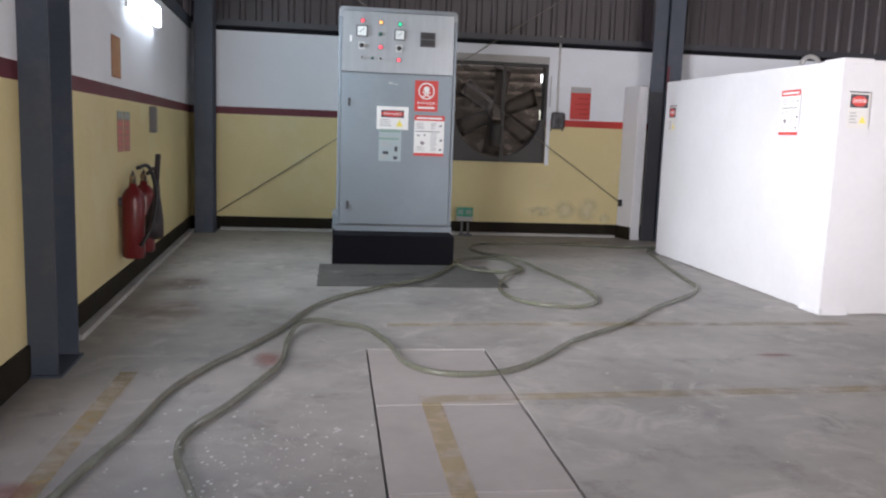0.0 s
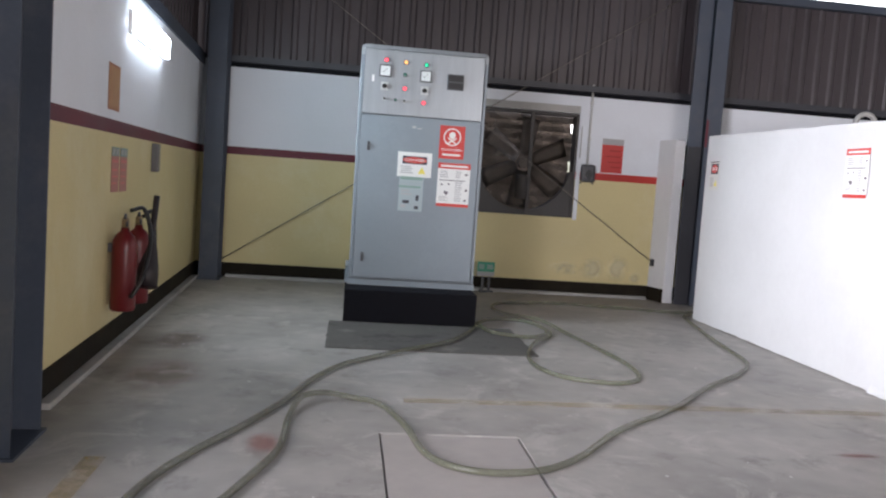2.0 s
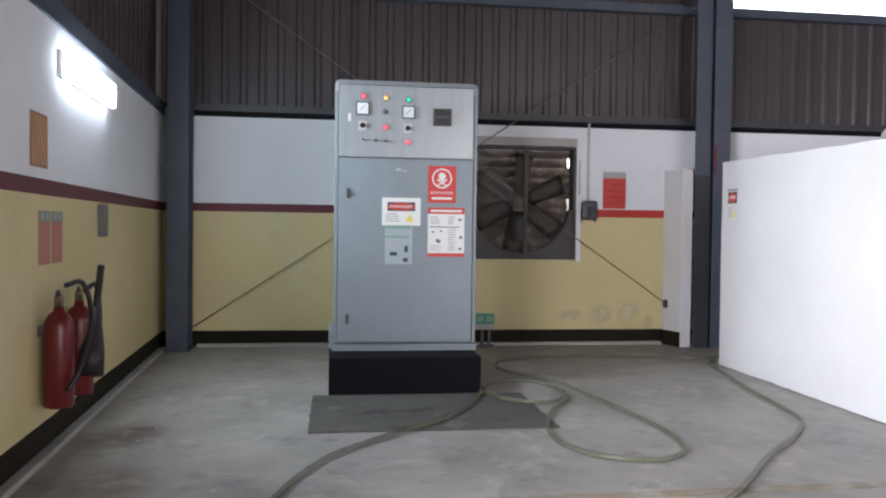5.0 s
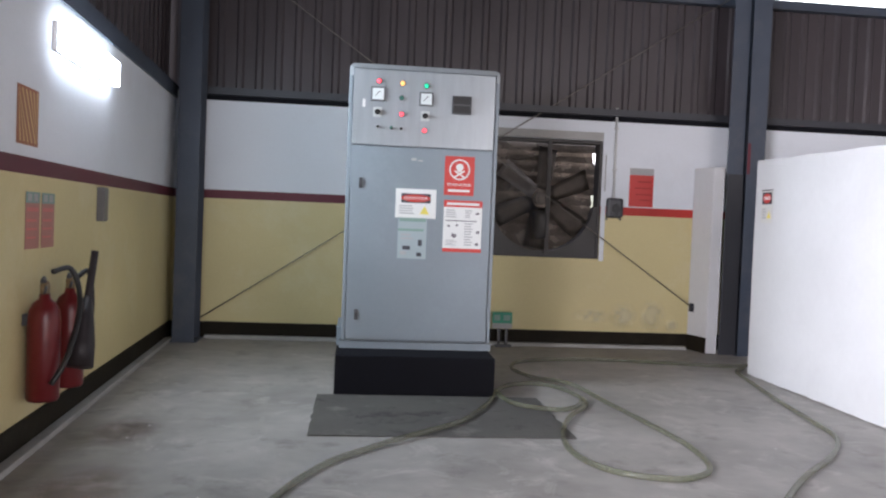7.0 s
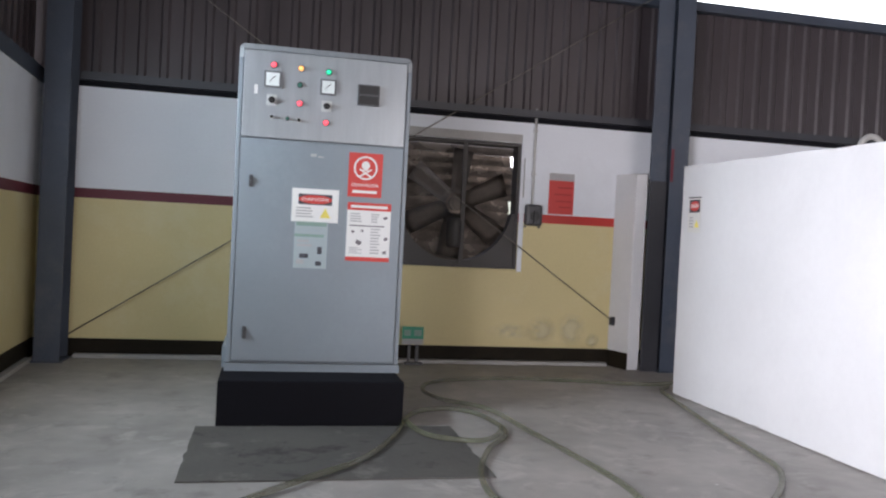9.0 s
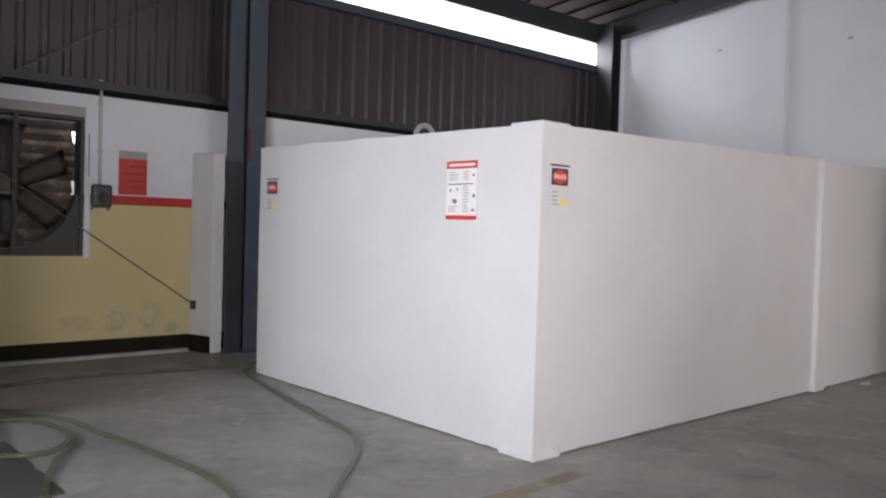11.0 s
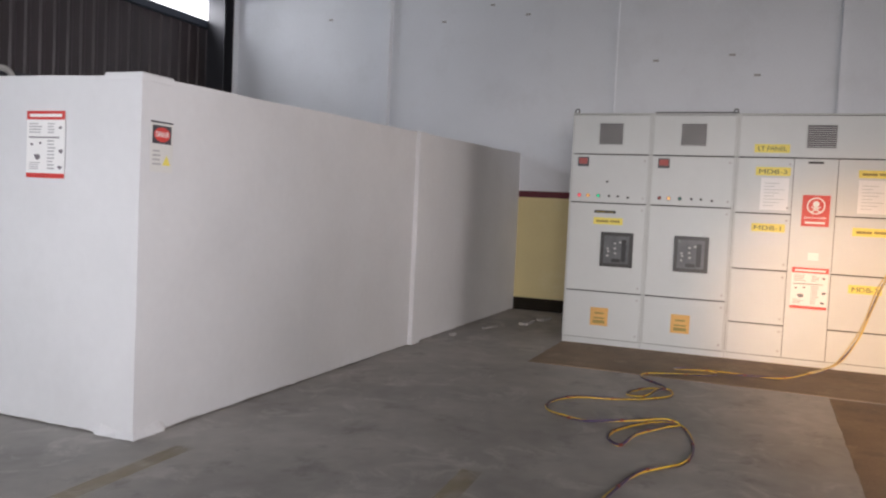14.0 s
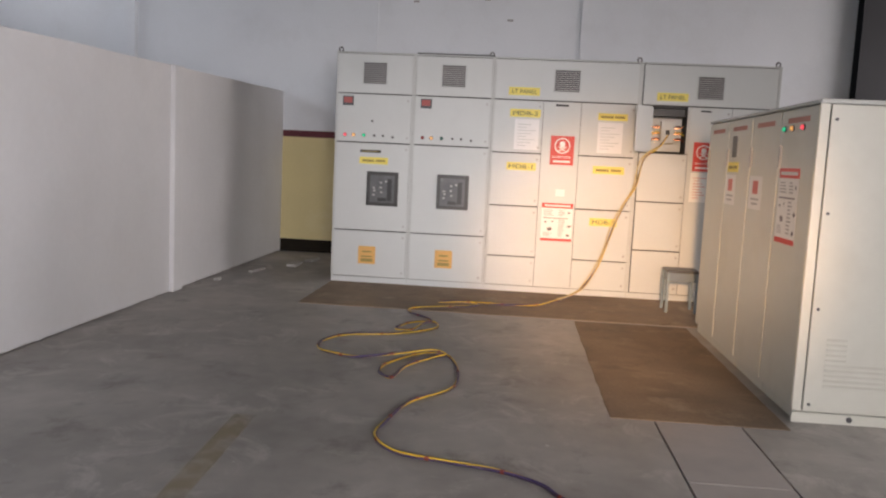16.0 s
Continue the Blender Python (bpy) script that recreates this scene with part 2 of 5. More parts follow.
HOSE = see_through(HOSE_SOLID, 0.52)
PAINTYELLOW = worn_paint("worn_yellow_line", (0.52, 0.38, 0.15), 1.05, most=0.45)
PAINTFAINT = worn_paint("faint_yellow_line", (0.52, 0.39, 0.17), 0.98, most=0.34)
PAINTRED = worn_paint("worn_red_mark", (0.42, 0.13, 0.11), 1.1, fade=(1, 1, 0))
PAINTWHITE = worn_paint("white_paint_spatter", (0.72, 0.71, 0.70), 0.25)
RUST = worn_paint("rusty_floor_dirt", (0.28, 0.185, 0.145), 1.0, fade=(1, 1, 0))
DAMP = worn_paint("efflorescence", (0.80, 0.74, 0.50), 1.1, fade=(1, 0, 1))
LAMP_RED, LAMP_GREEN, LAMP_AMBER = glow("lamp_red", (1.0, 0.10, 0.13), 0.9), glow("lamp_green", (0.0, 0.62, 0.30), 0.6), glow("lamp_amber", (1.0, 0.5, 0.15), 0.6)
TUBE = glow("fluorescent_diffuser", (0.78, 0.92, 1.0), 11.0)
# dark colour that paints the shadow lines between doors
GAPSHADE = material("door_gap_shade", (0.05, 0.05, 0.05), 0.7)
BEZELGREY = material("meter_bezel_grey", (0.13, 0.135, 0.14), 0.4, vary=0.1, bump=0.0)
# faint emission stands for the glare on the meter faces
METER = glow("meter_face_glare", (0.66, 0.70, 0.69), 0.08)
BRASS = material("dull_brass", (0.30, 0.22, 0.14), 0.4, metal=0.6, vary=0.2)
FADEDRED = material("faded_sheet_red", (0.45, 0.20, 0.165), 0.6, vary=0.15, bump=0.0)
STICKER = material("brown_orange_sticker", (0.36, 0.13, 0.06), 0.5, vary=0.1, bump=0.0)
STRIPE = material("dull_yellow_stripe", (0.66, 0.43, 0.18), 0.5, vary=0.1, bump=0.0)
HORN = material("dark_brown_horn", (0.018, 0.012, 0.014), 0.5, vary=0.2, bump=0.05)
DIM_RED = material("unlit_red_lens", (0.35, 0.06, 0.05), 0.3, vary=0.05, bump=0.0)
DIM_GREEN = material("unlit_green_lens", (0.05, 0.18, 0.14), 0.3, vary=0.05, bump=0.0)

# ---------------- mesh helpers ----------------
X, Y, Z = Vector((1, 0, 0)), Vector((0, 1, 0)), Vector((0, 0, 1))


def box(bm, x0, x1, y0, y1, z0, z1, slot=0):
    v = [bm.verts.new((x, y, z)) for z in (z0, z1) for y in (y0, y1) for x in (x0, x1)]
    faces = [bm.faces.new([v[i] for i in f]) for f in ((0, 2, 3, 1), (4, 5, 7, 6), (0, 1, 5, 4), (2, 6, 7, 3), (0, 4, 6, 2), (1, 3, 7, 5))]
    for f in faces:
        f.material_index = slot
    return v


def bevel(bm, width, segments=2):
    bmesh.ops.bevel(bm, geom=list(bm.edges), offset=width, segments=segments, affect="EDGES", profile=0.6)
    return bm


def mesh_of(name, bm, mats, smooth=False):
    me = bpy.data.meshes.new(name)
    bmesh.ops.recalc_face_normals(bm, faces=list(bm.faces))
    bm.to_mesh(me)
    bm.free()
    for m in mats if isinstance(mats, (list, tuple)) else [mats]:
        me.materials.append(m)
    if smooth:
        for p in me.polygons:
            p.use_smooth = True
    return me


def part(name, bm, mats, parent=None, label="", smooth=False, m=None):
    ob = new(name, mesh_of(name, bm, mats, smooth))
    if parent is not None:
        ob.parent = parent
    if m is not None:
        ob.matrix_basis = m
    return tagged(ob, label)


def block(name, x0, x1, y0, y1, z0, z1, mats, parent=None, label="", bev=0.0, m=None):
    bm = bmesh.new()
    box(bm, x0, x1, y0, y1, z0, z1)
    if bev:
        bevel(bm, bev)
    return part(name, bm, mats, parent, label, m=m)


def thing(name, m, label, category, group="", kind=""):
    ob = new(name)
    ob.empty_display_size = 0.1
    ob.matrix_basis = m
    return tagged(ob, label, category, group, kind)


def structure(ob, label="", category=""):
    return tagged(ob, label, category, kind="structure")


def face_frame(origin, right):
    """Local x to the right along a wall, y up, z out of it towards the viewer."""
    r = Vector(right).normalized()
    out = r.cross(Z)
    m = Matrix((r, Z, out)).transposed().to_4x4()
    m.translation = Vector(origin)
    return m


def disc(bm, cx, cy, z0, z1, r, n=20, slot=0, r1=None):
    """A short round stub along local z."""
    r1 = r if r1 is None else r1
    a = [bm.verts.new((cx + r * math.cos(2 * math.pi * i / n), cy + r * math.sin(2 * math.pi * i / n), z0)) for i in range(n)]
    b = [bm.verts.new((cx + r1 * math.cos(2 * math.pi * i / n), cy + r1 * math.sin(2 * math.pi * i / n), z1)) for i in range(n)]
    fs = [bm.faces.new(list(reversed(a))), bm.faces.new(b)] + [bm.faces.new((a[i], a[(i + 1) % n], b[(i + 1) % n], b[i])) for i in range(n)]
    for f in fs:
        f.material_index = slot


def lathe(bm, rings, n=24, centre=(0, 0)):
    """Rings of (radius, z) round a vertical axis, closed at both ends."""
    loops = [[bm.verts.new((centre[0] + r * math.cos(2 * math.pi * i / n), centre[1] + r * math.sin(2 * math.pi * i / n), z)) for i in range(n)] for r, z in rings]
    for p, q in zip(loops, loops[1:]):
        for i in range(n):
            bm.faces.new((p[i], p[(i + 1) % n], q[(i + 1) % n], q[i]))
    bm.faces.new(list(reversed(loops[0])))
    bm.faces.new(loops[-1])


def smooth_path(points, step=0.03):
    """A smooth line through the points."""
    p = [Vector(q) for q in points]
    p = [p[0] * 2 - p[1]] + p + [p[-1] * 2 - p[-2]]
    out = []
    for a, b, c, d in zip(p, p[1:], p[2:], p[3:]):
        k = max(2, int((c - b).length / step))
        for i in range(k):
            t = i / k
            out.append(0.5 * (2 * b + (c - a) * t + (2 * a - 5 * b + 4 * c - d) * t * t + (3 * b - a - 3 * c + d) * t ** 3))
    return out + [p[-2]]


def sweep(bm, path, r, n=8, slot=0):
    """A round tube along a line of points."""
    up, loops = Vector((0.13, 0.07, 1)).normalized(), []
    for i, c in enumerate(path):
        d = (path[min(i + 1, len(path) - 1)] - path[max(i - 1, 0)]).normalized()
        s = d.cross(up)
        s = s.normalized() if s.length > 1e-3 else X.copy()
        t = s.cross(d)
        loops.append([bm.verts.new(c + r * (math.cos(2 * math.pi * k / n) * s + math.sin(2 * math.pi * k / n) * t)) for k in range(n)])
    for p, q in zip(loops, loops[1:]):
        for k in range(n):
            f = bm.faces.new((p[k], p[(k + 1) % n], q[(k + 1) % n], q[k]))
            f.material_index = slot
    bm.faces.new(list(reversed(loops[0])))
    bm.faces.new(loops[-1])


def rod(name, a, b, r, mats, parent=None, label="", n=8):
    bm = bmesh.new()
    sweep(bm, [Vector(a), Vector(b)], r, n)
    return part(name, bm, mats, parent, label, smooth=True)


def lettering(name, text, cx, cy, height, mats, parent, z=0.003, width=None):
    """Raised letters centred at (cx, cy) of the parent's face."""
    cu = bpy.data.curves.new(name, "FONT")
    cu.body, cu.size, cu.align_x, cu.align_y, cu.extrude = text, height, "CENTER", "CENTER", 0.0006
    tmp = bpy.data.objects.new(name, cu)
    scene.collection.objects.link(tmp)
    bpy.context.view_layer.update()
    me = bpy.data.meshes.new_from_object(tmp.evaluated_get(bpy.context.evaluated_depsgraph_get()))
    bpy.data.objects.remove(tmp)
    me.materials.clear()
    me.materials.append(mats)
    if width and len(me.vertices):
        xs = [v.co.x for v in me.vertices]
        k = width / max(1e-4, max(xs) - min(xs))
        me.transform(Matrix.Diagonal((k, 1, 1, 1)))
    ob = new(name, me)
    ob.parent = parent
    ob.matrix_basis = pose(cx, cy, z)
    return ob


def bars(bm, x0, x1, y0, y1, rows, z=0.002, seed=1, fill=0.9):
    """Rows of plain bars that stand for small print."""
    rnd = random.Random(seed)
    h = (y1 - y0) / rows
    for i in range(rows):
        e = x0 + (x1 - x0) * (fill - 0.35 * rnd.random())
        box(bm, x0, e, y0 + h * i + h * 0.25, y0 + h * i + h * 0.7, 0.0012, z)


def bar_part(name, rects, mats, parent, z=0.002, z0=0.0012, label=""):
    bm = bmesh.new()
    for x0, y0, x1, y1 in rects:
        box(bm, x0, x1, y0, y1, z0, z)
    return tagged(part(name, bm, mats, parent, label), kind="stuff" if len(rects) > 1 else "")

# ---------------- the hall ----------------
EARTH = material("bare_yard_earth", (0.22, 0.17, 0.12), 0.9, vary=0.3, big=0.4, fine=6, bump=0.3)
structure(block("ground", -60, 70, -70, 60, -0.5, -0.21, EARTH), "bare earth yard round the hall", "ground")
# floor with two cable trenches under cover slabs
bm = bmesh.new()
for x0, x1, y0, y1 in ((-2.2, 0.335, -8.2, 9.7), (0.335, 1.06, 3.568, 9.7), (1.06, 11.3, 0.735, 9.7), (1.06, 11.3, -8.2, 0.275), (4.95, 11.3, 0.275, 0.735), (0.335, 1.06, -8.2, -4.0)):
    box(bm, x0, x1, y0, y1, -0.12, 0.0)
floor = structure(part("floor", bm, CONCRETE), "worn grey trowelled concrete floor with stains", "floor")
# dark bottom that shows only through the slab joints
structure(block("trench_bottom", 0.30, 5.0, -4.1, 3.60, -0.2, -0.13, PIT), "dark trench bottom under the cover slabs", "trench")


def wall_zones(bm, x0, x1, y0, y1, zones, hole=None):
    """Boxes stacked by paint zone; a hole (x0, x1, z0, z1) is left open."""
    for z0, z1, slot in zones:
        if hole is None:
            box(bm, x0, x1, y0, y1, z0, z1, slot)
            continue
        a, b, c, d = hole
        box(bm, x0, a, y0, y1, z0, z1, slot)
        box(bm, b, x1, y0, y1, z0, z1, slot)
        if z0 < c:
            box(bm, a, b, y0, y1, z0, min(z1, c), slot)
        if z1 > d:
            box(bm, a, b, y0, y1, max(z0, d), z1, slot)


ZONES = ((0, 0.17, 2), (0.17, 1.465, 1), (1.465, 1.555, 3), (1.555, 2.57, 0))
FAN = (1.60, 2.90, 0.97, 2.27)
bm = bmesh.new()
wall_zones(bm, -2.0, 1.5, 9.4, 9.6, ZONES)
wall_zones(bm, 1.5, 11.2, 9.4, 9.6, ((0, 0.17, 2), (0.17, 1.465, 1), (1.465, 1.555, 4), (1.555, 2.57, 0)), FAN)
structure(part("wall_north", bm, [WHITE, YELLOW, SKIRT, BAND, BAND_RED]), "cream and white painted masonry wall with a red band", "wall")
structure(block("baseboard_north", -1.5, 3.95, 9.385, 9.3985, 0.0, 0.168, SKIRT), "dark painted skirting", "skirting")
structure(block("fillet_north", -1.3, 3.92, 9.30, 9.384, 0.0, 0.035, KERB, bev=0.008), "pale cement fillet along the wall", "fillet")
# damp bloom above the skirting
for i, (x, w, h, z) in enumerate(((2.85, 0.6, 0.20, 0.33), (3.2, 0.42, 0.34, 0.36), (3.55, 0.4, 0.38, 0.36), (3.78, 0.2, 0.2, 0.26))):
    bm = bmesh.new()
    n = 18
    ring = [bm.verts.new((x + 0.5 * w * math.cos(6.283 * k / n) * (1 + 0.3 * noise.noise((k * 0.7, i, 0))), 9.3955, z + 0.5 * h * math.sin(6.283 * k / n) * (1 + 0.3 * noise.noise((k * 0.9, i, 5))))) for k in range(n)]
    bm.faces.new(ring)
    structure(part("damp_stain", bm, DAMP), "pale damp bloom on the cream paint", "stain")

# the left wall stands slightly out of square
LEFT = pose(-1.41, 3.85, 0, 0, 0, 2.73)
bm = bmesh.new()
wall_zones(bm, -0.2, 0.0, -1.45, 5.72, ZONES)
# the stretch left open is an unseen side door, added for light
wall_zones(bm, -0.2, 0.0, -12.2, -7.9, ZONES)
structure(part("wall_west", bm, [WHITE, YELLOW, SKIRT, BAND], m=LEFT), "cream and white painted masonry wall with a maroon band", "wall")
structure(block("baseboard_west", 0.0015, 0.014, -1.9, 5.5, 0.0, 0.168, SKIRT, m=LEFT), "dark painted skirting", "skirting")
structure(block("fillet_west", 0.0145, 0.08, -0.1, 5.25, 0.0, 0.035, KERB, bev=0.008, m=LEFT), "pale cement fillet along the wall", "fillet")


def corrugated(name, length, z0, z1, mats, m, label, pitch=0.2, depth=0.02):
    """Trapezoidal sheet: local x along it, z up, ribs towards -y."""
    bm = bmesh.new()
    prof, x = [], 0.0
    while x < length:
        prof += [(x, 0), (x + pitch * 0.55, 0), (x + pitch * 0.66, -depth), (x + pitch * 0.89, -depth)]
        x += pitch
    lo = [bm.verts.new((a, b, z0)) for a, b in prof]
    hi = [bm.verts.new((a, b, z1)) for a, b in prof]
    for i in range(len(prof) - 1):
        bm.faces.new((lo[i], lo[i + 1], hi[i + 1], hi[i]))
    return structure(part(name, bm, mats, m=m), label, "cladding")


corrugated("cladding_north_bay_one", 6.45, 2.56, 4.62, SHEET, pose(-2.0, 9.50, 0), "dark brown corrugated sheet cladding")
corrugated("cladding_north_bay_two", 7.0, 2.56, 3.93, SHEET, pose(4.46, 9.50, 0), "dark brown corrugated sheet cladding")
corrugated("cladding_west", 17.5, 2.52, 6.2, SHEET, LEFT @ pose(-0.1, -12.0, 0, 0, 0, 90), "dark brown corrugated sheet cladding")


def channel(name, a, b, h, w, mats, label="", out=(0, -1, 0)):
    """A C-section rail from a to b, open to one side."""
    a, b, o = Vector(a), Vector(b), Vector(out)
    d, t = (b - a).normalized(), 0.006
    m = Matrix((d, o, d.cross(o))).transposed().to_4x4()
    if m.to_3x3().col[2].z < 0:
        m = Matrix((d, o, -d.cross(o))).transposed().to_4x4()
    m.translation = a
    length = (b - a).length
    bm = bmesh.new()
    box(bm, 0, length, w - t, w, -h / 2 + t, h / 2 - t)
    box(bm, 0, length, 0, w, h / 2 - t, h / 2)
    box(bm, 0, length, 0, w, -h / 2, -h / 2 + t)
    return structure(part(name, bm, mats, m=m), label or "grey painted steel rail", "steel rail")


ROD = material("weathered_brace_steel", (0.19, 0.17, 0.145), 0.6, vary=0.3, big=5)
GIRT = material("dark_girt_paint", (0.045, 0.047, 0.055), 0.5, vary=0.2)
channel("girt_north", (-1.5, 9.44, 2.578), (11.0, 9.44, 2.578), 0.075, 0.10, GIRT)
# solid black strip drawn as the shade below the rail
structure(block("girt_gap", -1.5, 10.99, 9.386, 9.398, 2.487, 2.539, BLACKPAINT), "black strip standing in for the shade under the rail", "gap")
channel("girt_upper_north", (-1.5, 9.45, 3.88), (11.0, 9.45, 3.88), 0.10, 0.09, STEEL)
channel("girt_west", LEFT @ Vector((-0.08, 5.6, 2.55)), LEFT @ Vector((-0.08, -1.9, 2.55)), 0.13, 0.10, STEEL, out=(LEFT.to_3x3() @ X))
channel("eave_beam_north", (-1.9, 9.5, 4.41), (11.2, 9.5, 4.41), 0.30, 0.16, DARKSTEEL)


def i_column(name, x0, x1, y0, y1, z1, mats, label, along="x", m=None):
    """H-section post: web along x (or y), flanges across it, on a base plate."""
    bm = bmesh.new()
    t, cx, cy = 0.012, (x0 + x1) / 2, (y0 + y1) / 2
    if along == "x":
        box(bm, x0, x0 + t, y0, y1, 0.012, z1)
        box(bm, x1 - t, x1, y0, y1, 0.012, z1)
        box(bm, x0 + t, x1 - t, cy - t / 2, cy + t / 2, 0.012, z1)
    else:
        box(bm, x0, x1, y0, y0 + t, 0.012, z1)
        box(bm, x0, x1, y1 - t, y1, 0.012, z1)
        box(bm, cx - t / 2, cx + t / 2, y0 + t, y1 - t, 0.012, z1)
    box(bm, x0 - 0.02, x1 + 0.02, y0 - 0.02, y1 + 0.02, 0.0, 0.012)
    return structure(part(name, bm, mats, m=m), label, "steel column")


i_column("column_west_near", -0.11, 0.14, -0.83, -0.43, 5.6, STEEL, "blue-grey painted steel column at the wall", along="y", m=LEFT)
i_column("column_north_west", -1.56, -1.345, 9.02, 9.32, 4.6, STEEL, "blue-grey painted steel column in the corner", along="y")
i_column("column_north_mid", 4.352, 4.55, 8.98, 9.30, 4.7, STEEL, "blue-grey painted steel column", along="y")
structure(block("column_flange", 4.172, 4.351, 9.05, 9.068, 1.95, 4.6, STEEL), "blue-grey steel stiffener beside the column", "steel column")
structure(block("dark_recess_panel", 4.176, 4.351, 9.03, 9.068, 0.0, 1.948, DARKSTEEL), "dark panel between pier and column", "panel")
structure(block("column_red_mark", 4.356, 4.386, 8.974, 8.979, 1.95, 2.28, BAND), "dark red painted stripe on the column", "mark")
# white masonry pier beside the column
bm = bmesh.new()
foot = [(3.955, 9.399), (4.045, 9.09), (4.172, 9.09), (4.172, 9.399)]  # its west face is splayed
low, high = ([bm.verts.new((x, y, z)) for x, y in foot] for z in (0.0, 2.02))
bm.faces.new(low[::-1])
bm.faces.new(high)
for i in range(4):
    bm.faces.new((low[i], low[(i + 1) % 4], high[(i + 1) % 4], high[i]))
bevel(bm, 0.012)
structure(part("wall_pier", bm, PLASTER), "white plastered pier at the wall", "pier")
splay = pose(4.045, 9.09, 0, 0, 0, math.degrees(math.atan2(0.309, -0.09)))
structure(block("baseboard_pier", 0.0, 0.31, 0.001, 0.012, 0.0, 0.17, SKIRT, m=splay), "dark painted skirting", "skirting")

# cross bracing of the bay
for a, b in (((-1.42, 9.36, 0.168), (4.30, 9.36, 3.93)), ((-1.35, 9.33, 4.12), (3.97, 9.33, 0.475))):
    structure(rod("brace_rod", a, b, 0.0055, ROD), "dark steel bracing rod", "brace")
structure(block("brace_cleat", 3.945, 3.985, 9.30, 9.35, 0.43, 0.52, DARKSTEEL), "steel cleat on the pier", "cleat")

# right wall, high, with joints and one pilaster
bm = bmesh.new()
wall_zones(bm, 11.0, 11.2, -8.2, 9.4, ((0, 0.17, 2), (0.17, 1.52, 1), (1.52, 1.605, 3), (1.605, 4.5, 0)))
v = [bm.verts.new(p) for p in ((11.0, 9.4, 4.5), (11.2, 9.4, 4.5), (11.2, -8.2, 4.5), (11.0, -8.2, 4.5), (11.0, 0.6, 5.42), (11.2, 0.6, 5.42))]
for f in ((0, 4, 3), (1, 2, 5), (0, 1, 5, 4), (3, 4, 5, 2)):
    bm.faces.new([v[i] for i in f])
structure(part("wall_east", bm, [WHITE, YELLOW, SKIRT, BAND]), "high white wall with a cream dado and maroon band", "wall")
structure(block("pilaster_east", 10.90, 10.9985, 6.58, 6.72, 0.0, 4.72, WHITE, bev=0.006), "white painted pilaster strip", "pilaster")
structure(block("corner_post_east", 10.86, 10.9985, 9.22, 9.399, 0.0, 4.5, WHITE, bev=0.008), "white painted corner strip", "pilaster")
for y in (3.40, 0.78):
    structure(block("joint_strip", 10.98, 10.9992, y - 0.02, y + 0.02, 1.7, 5.0, WHITE), "plastered joint on the wall", "joint")
rnd = random.Random(4)
for y, z in ((7.6, 4.0), (5.1, 4.1), (4.6, 3.95), (4.1, 4.2), (5.8, 3.9), (2.9, 3.3), (2.0, 3.35), (1.7, 3.1)):
    structure(block("wall_chip", 10.996, 10.9994, y - 0.03 - 0.02 * rnd.random(), y + 0.03, z - 0.012, z + 0.014, SIGNGREY, m=None), "small chip in the paint", "mark")
i_column("column_east_dark", 10.80, 10.985, -3.05, -2.52, 5.4, DARKSTEEL, "dark steel column at the wall")

i_column("column_north_east", 10.42, 10.64, 9.05, 9.35, 4.55, DARKSTEEL, "dark steel column in the far corner")

# unseen rear wall, added with a wide door opening for light and its lintel
bm = bmesh.new()
box(bm, -2.2, 1.95, -8.2, -8.0, 0, 5.0)
box(bm, 10.05, 11.2, -8.2, -8.0, 0, 5.0)
box(bm, 1.95, 10.05, -8.2, -8.0, 4.05, 5.0)
structure(part("wall_south", bm, WHITE), "unseen plain white wall with an added door opening", "wall")

# roof
bm = bmesh.new()
for (ya, za), (yb, zb) in (((9.9, 4.68), (0.6, 5.62)), ((0.6, 5.62), (-8.4, 4.72))):
    n = 60
    for i in range(n):
        x0, x1 = -2.4 + 13.9 * i / n, -2.4 + 13.9 * (i + 1) / n
        lift = 0.03 if i % 2 else 0.0
        v = [bm.verts.new(p) for p in ((x0, ya, za + lift), (x1, ya, za + lift), (x1, yb, zb + lift), (x0, yb, zb + lift))]
        bm.faces.new(v)
        w = [bm.verts.new(p) for p in ((x1, ya, za), (x1, ya, za + 0.03), (x1, yb, zb + 0.03), (x1, yb, zb))]
        bm.faces.new(w)
bmesh.ops.solidify(bm, geom=list(bm.faces), thickness=0.004)
structure(part("ceiling", bm, ROOF), "brown corrugated roof sheeting", "roof")
for x in (-1.41, 4.47, 10.77):
    bm = bmesh.new()
    for (ya, za), (yb, zb) in (((9.3, 4.66), (0.6, 5.56)), ((0.6, 5.56), (-8.0, 4.70))):
        d = Vector((0, yb - ya, zb - za))
        for z0, z1, w in ((-0.3, -0.288, 0.08), (-0.012, 0.0, 0.08), (-0.288, -0.012, 0.005)):
            q = [bm.verts.new((x + sx * w, (ya, yb)[e], (za, zb)[e] + z)) for e in (0, 1) for z in (z0, z1) for sx in (-1, 1)]
            for f in ((0, 1, 3, 2), (4, 6, 7, 5), (0, 4, 5, 1), (2, 3, 7, 6), (0, 2, 6, 4), (1, 5, 7, 3)):
                bm.faces.new([q[i] for i in f])
    structure(part("rafter", bm, DARKSTEEL), "dark steel rafter under the roof", "rafter")
for y in (8.2, 6.7, 5.2, 3.7, 2.2, -0.9, -2.4, -3.9, -5.4, -6.9):
    z = 4.68 + (9.9 - y) * 0.1011 if y > 0.6 else 4.72 + (y + 8.4) * 0.1
    structure(block("purlin", -1.9, 11.0, y - 0.03, y + 0.03, z - 0.13, z - 0.012, DARKSTEEL), "dark steel purlin", "purlin")

# low white enclosure wall


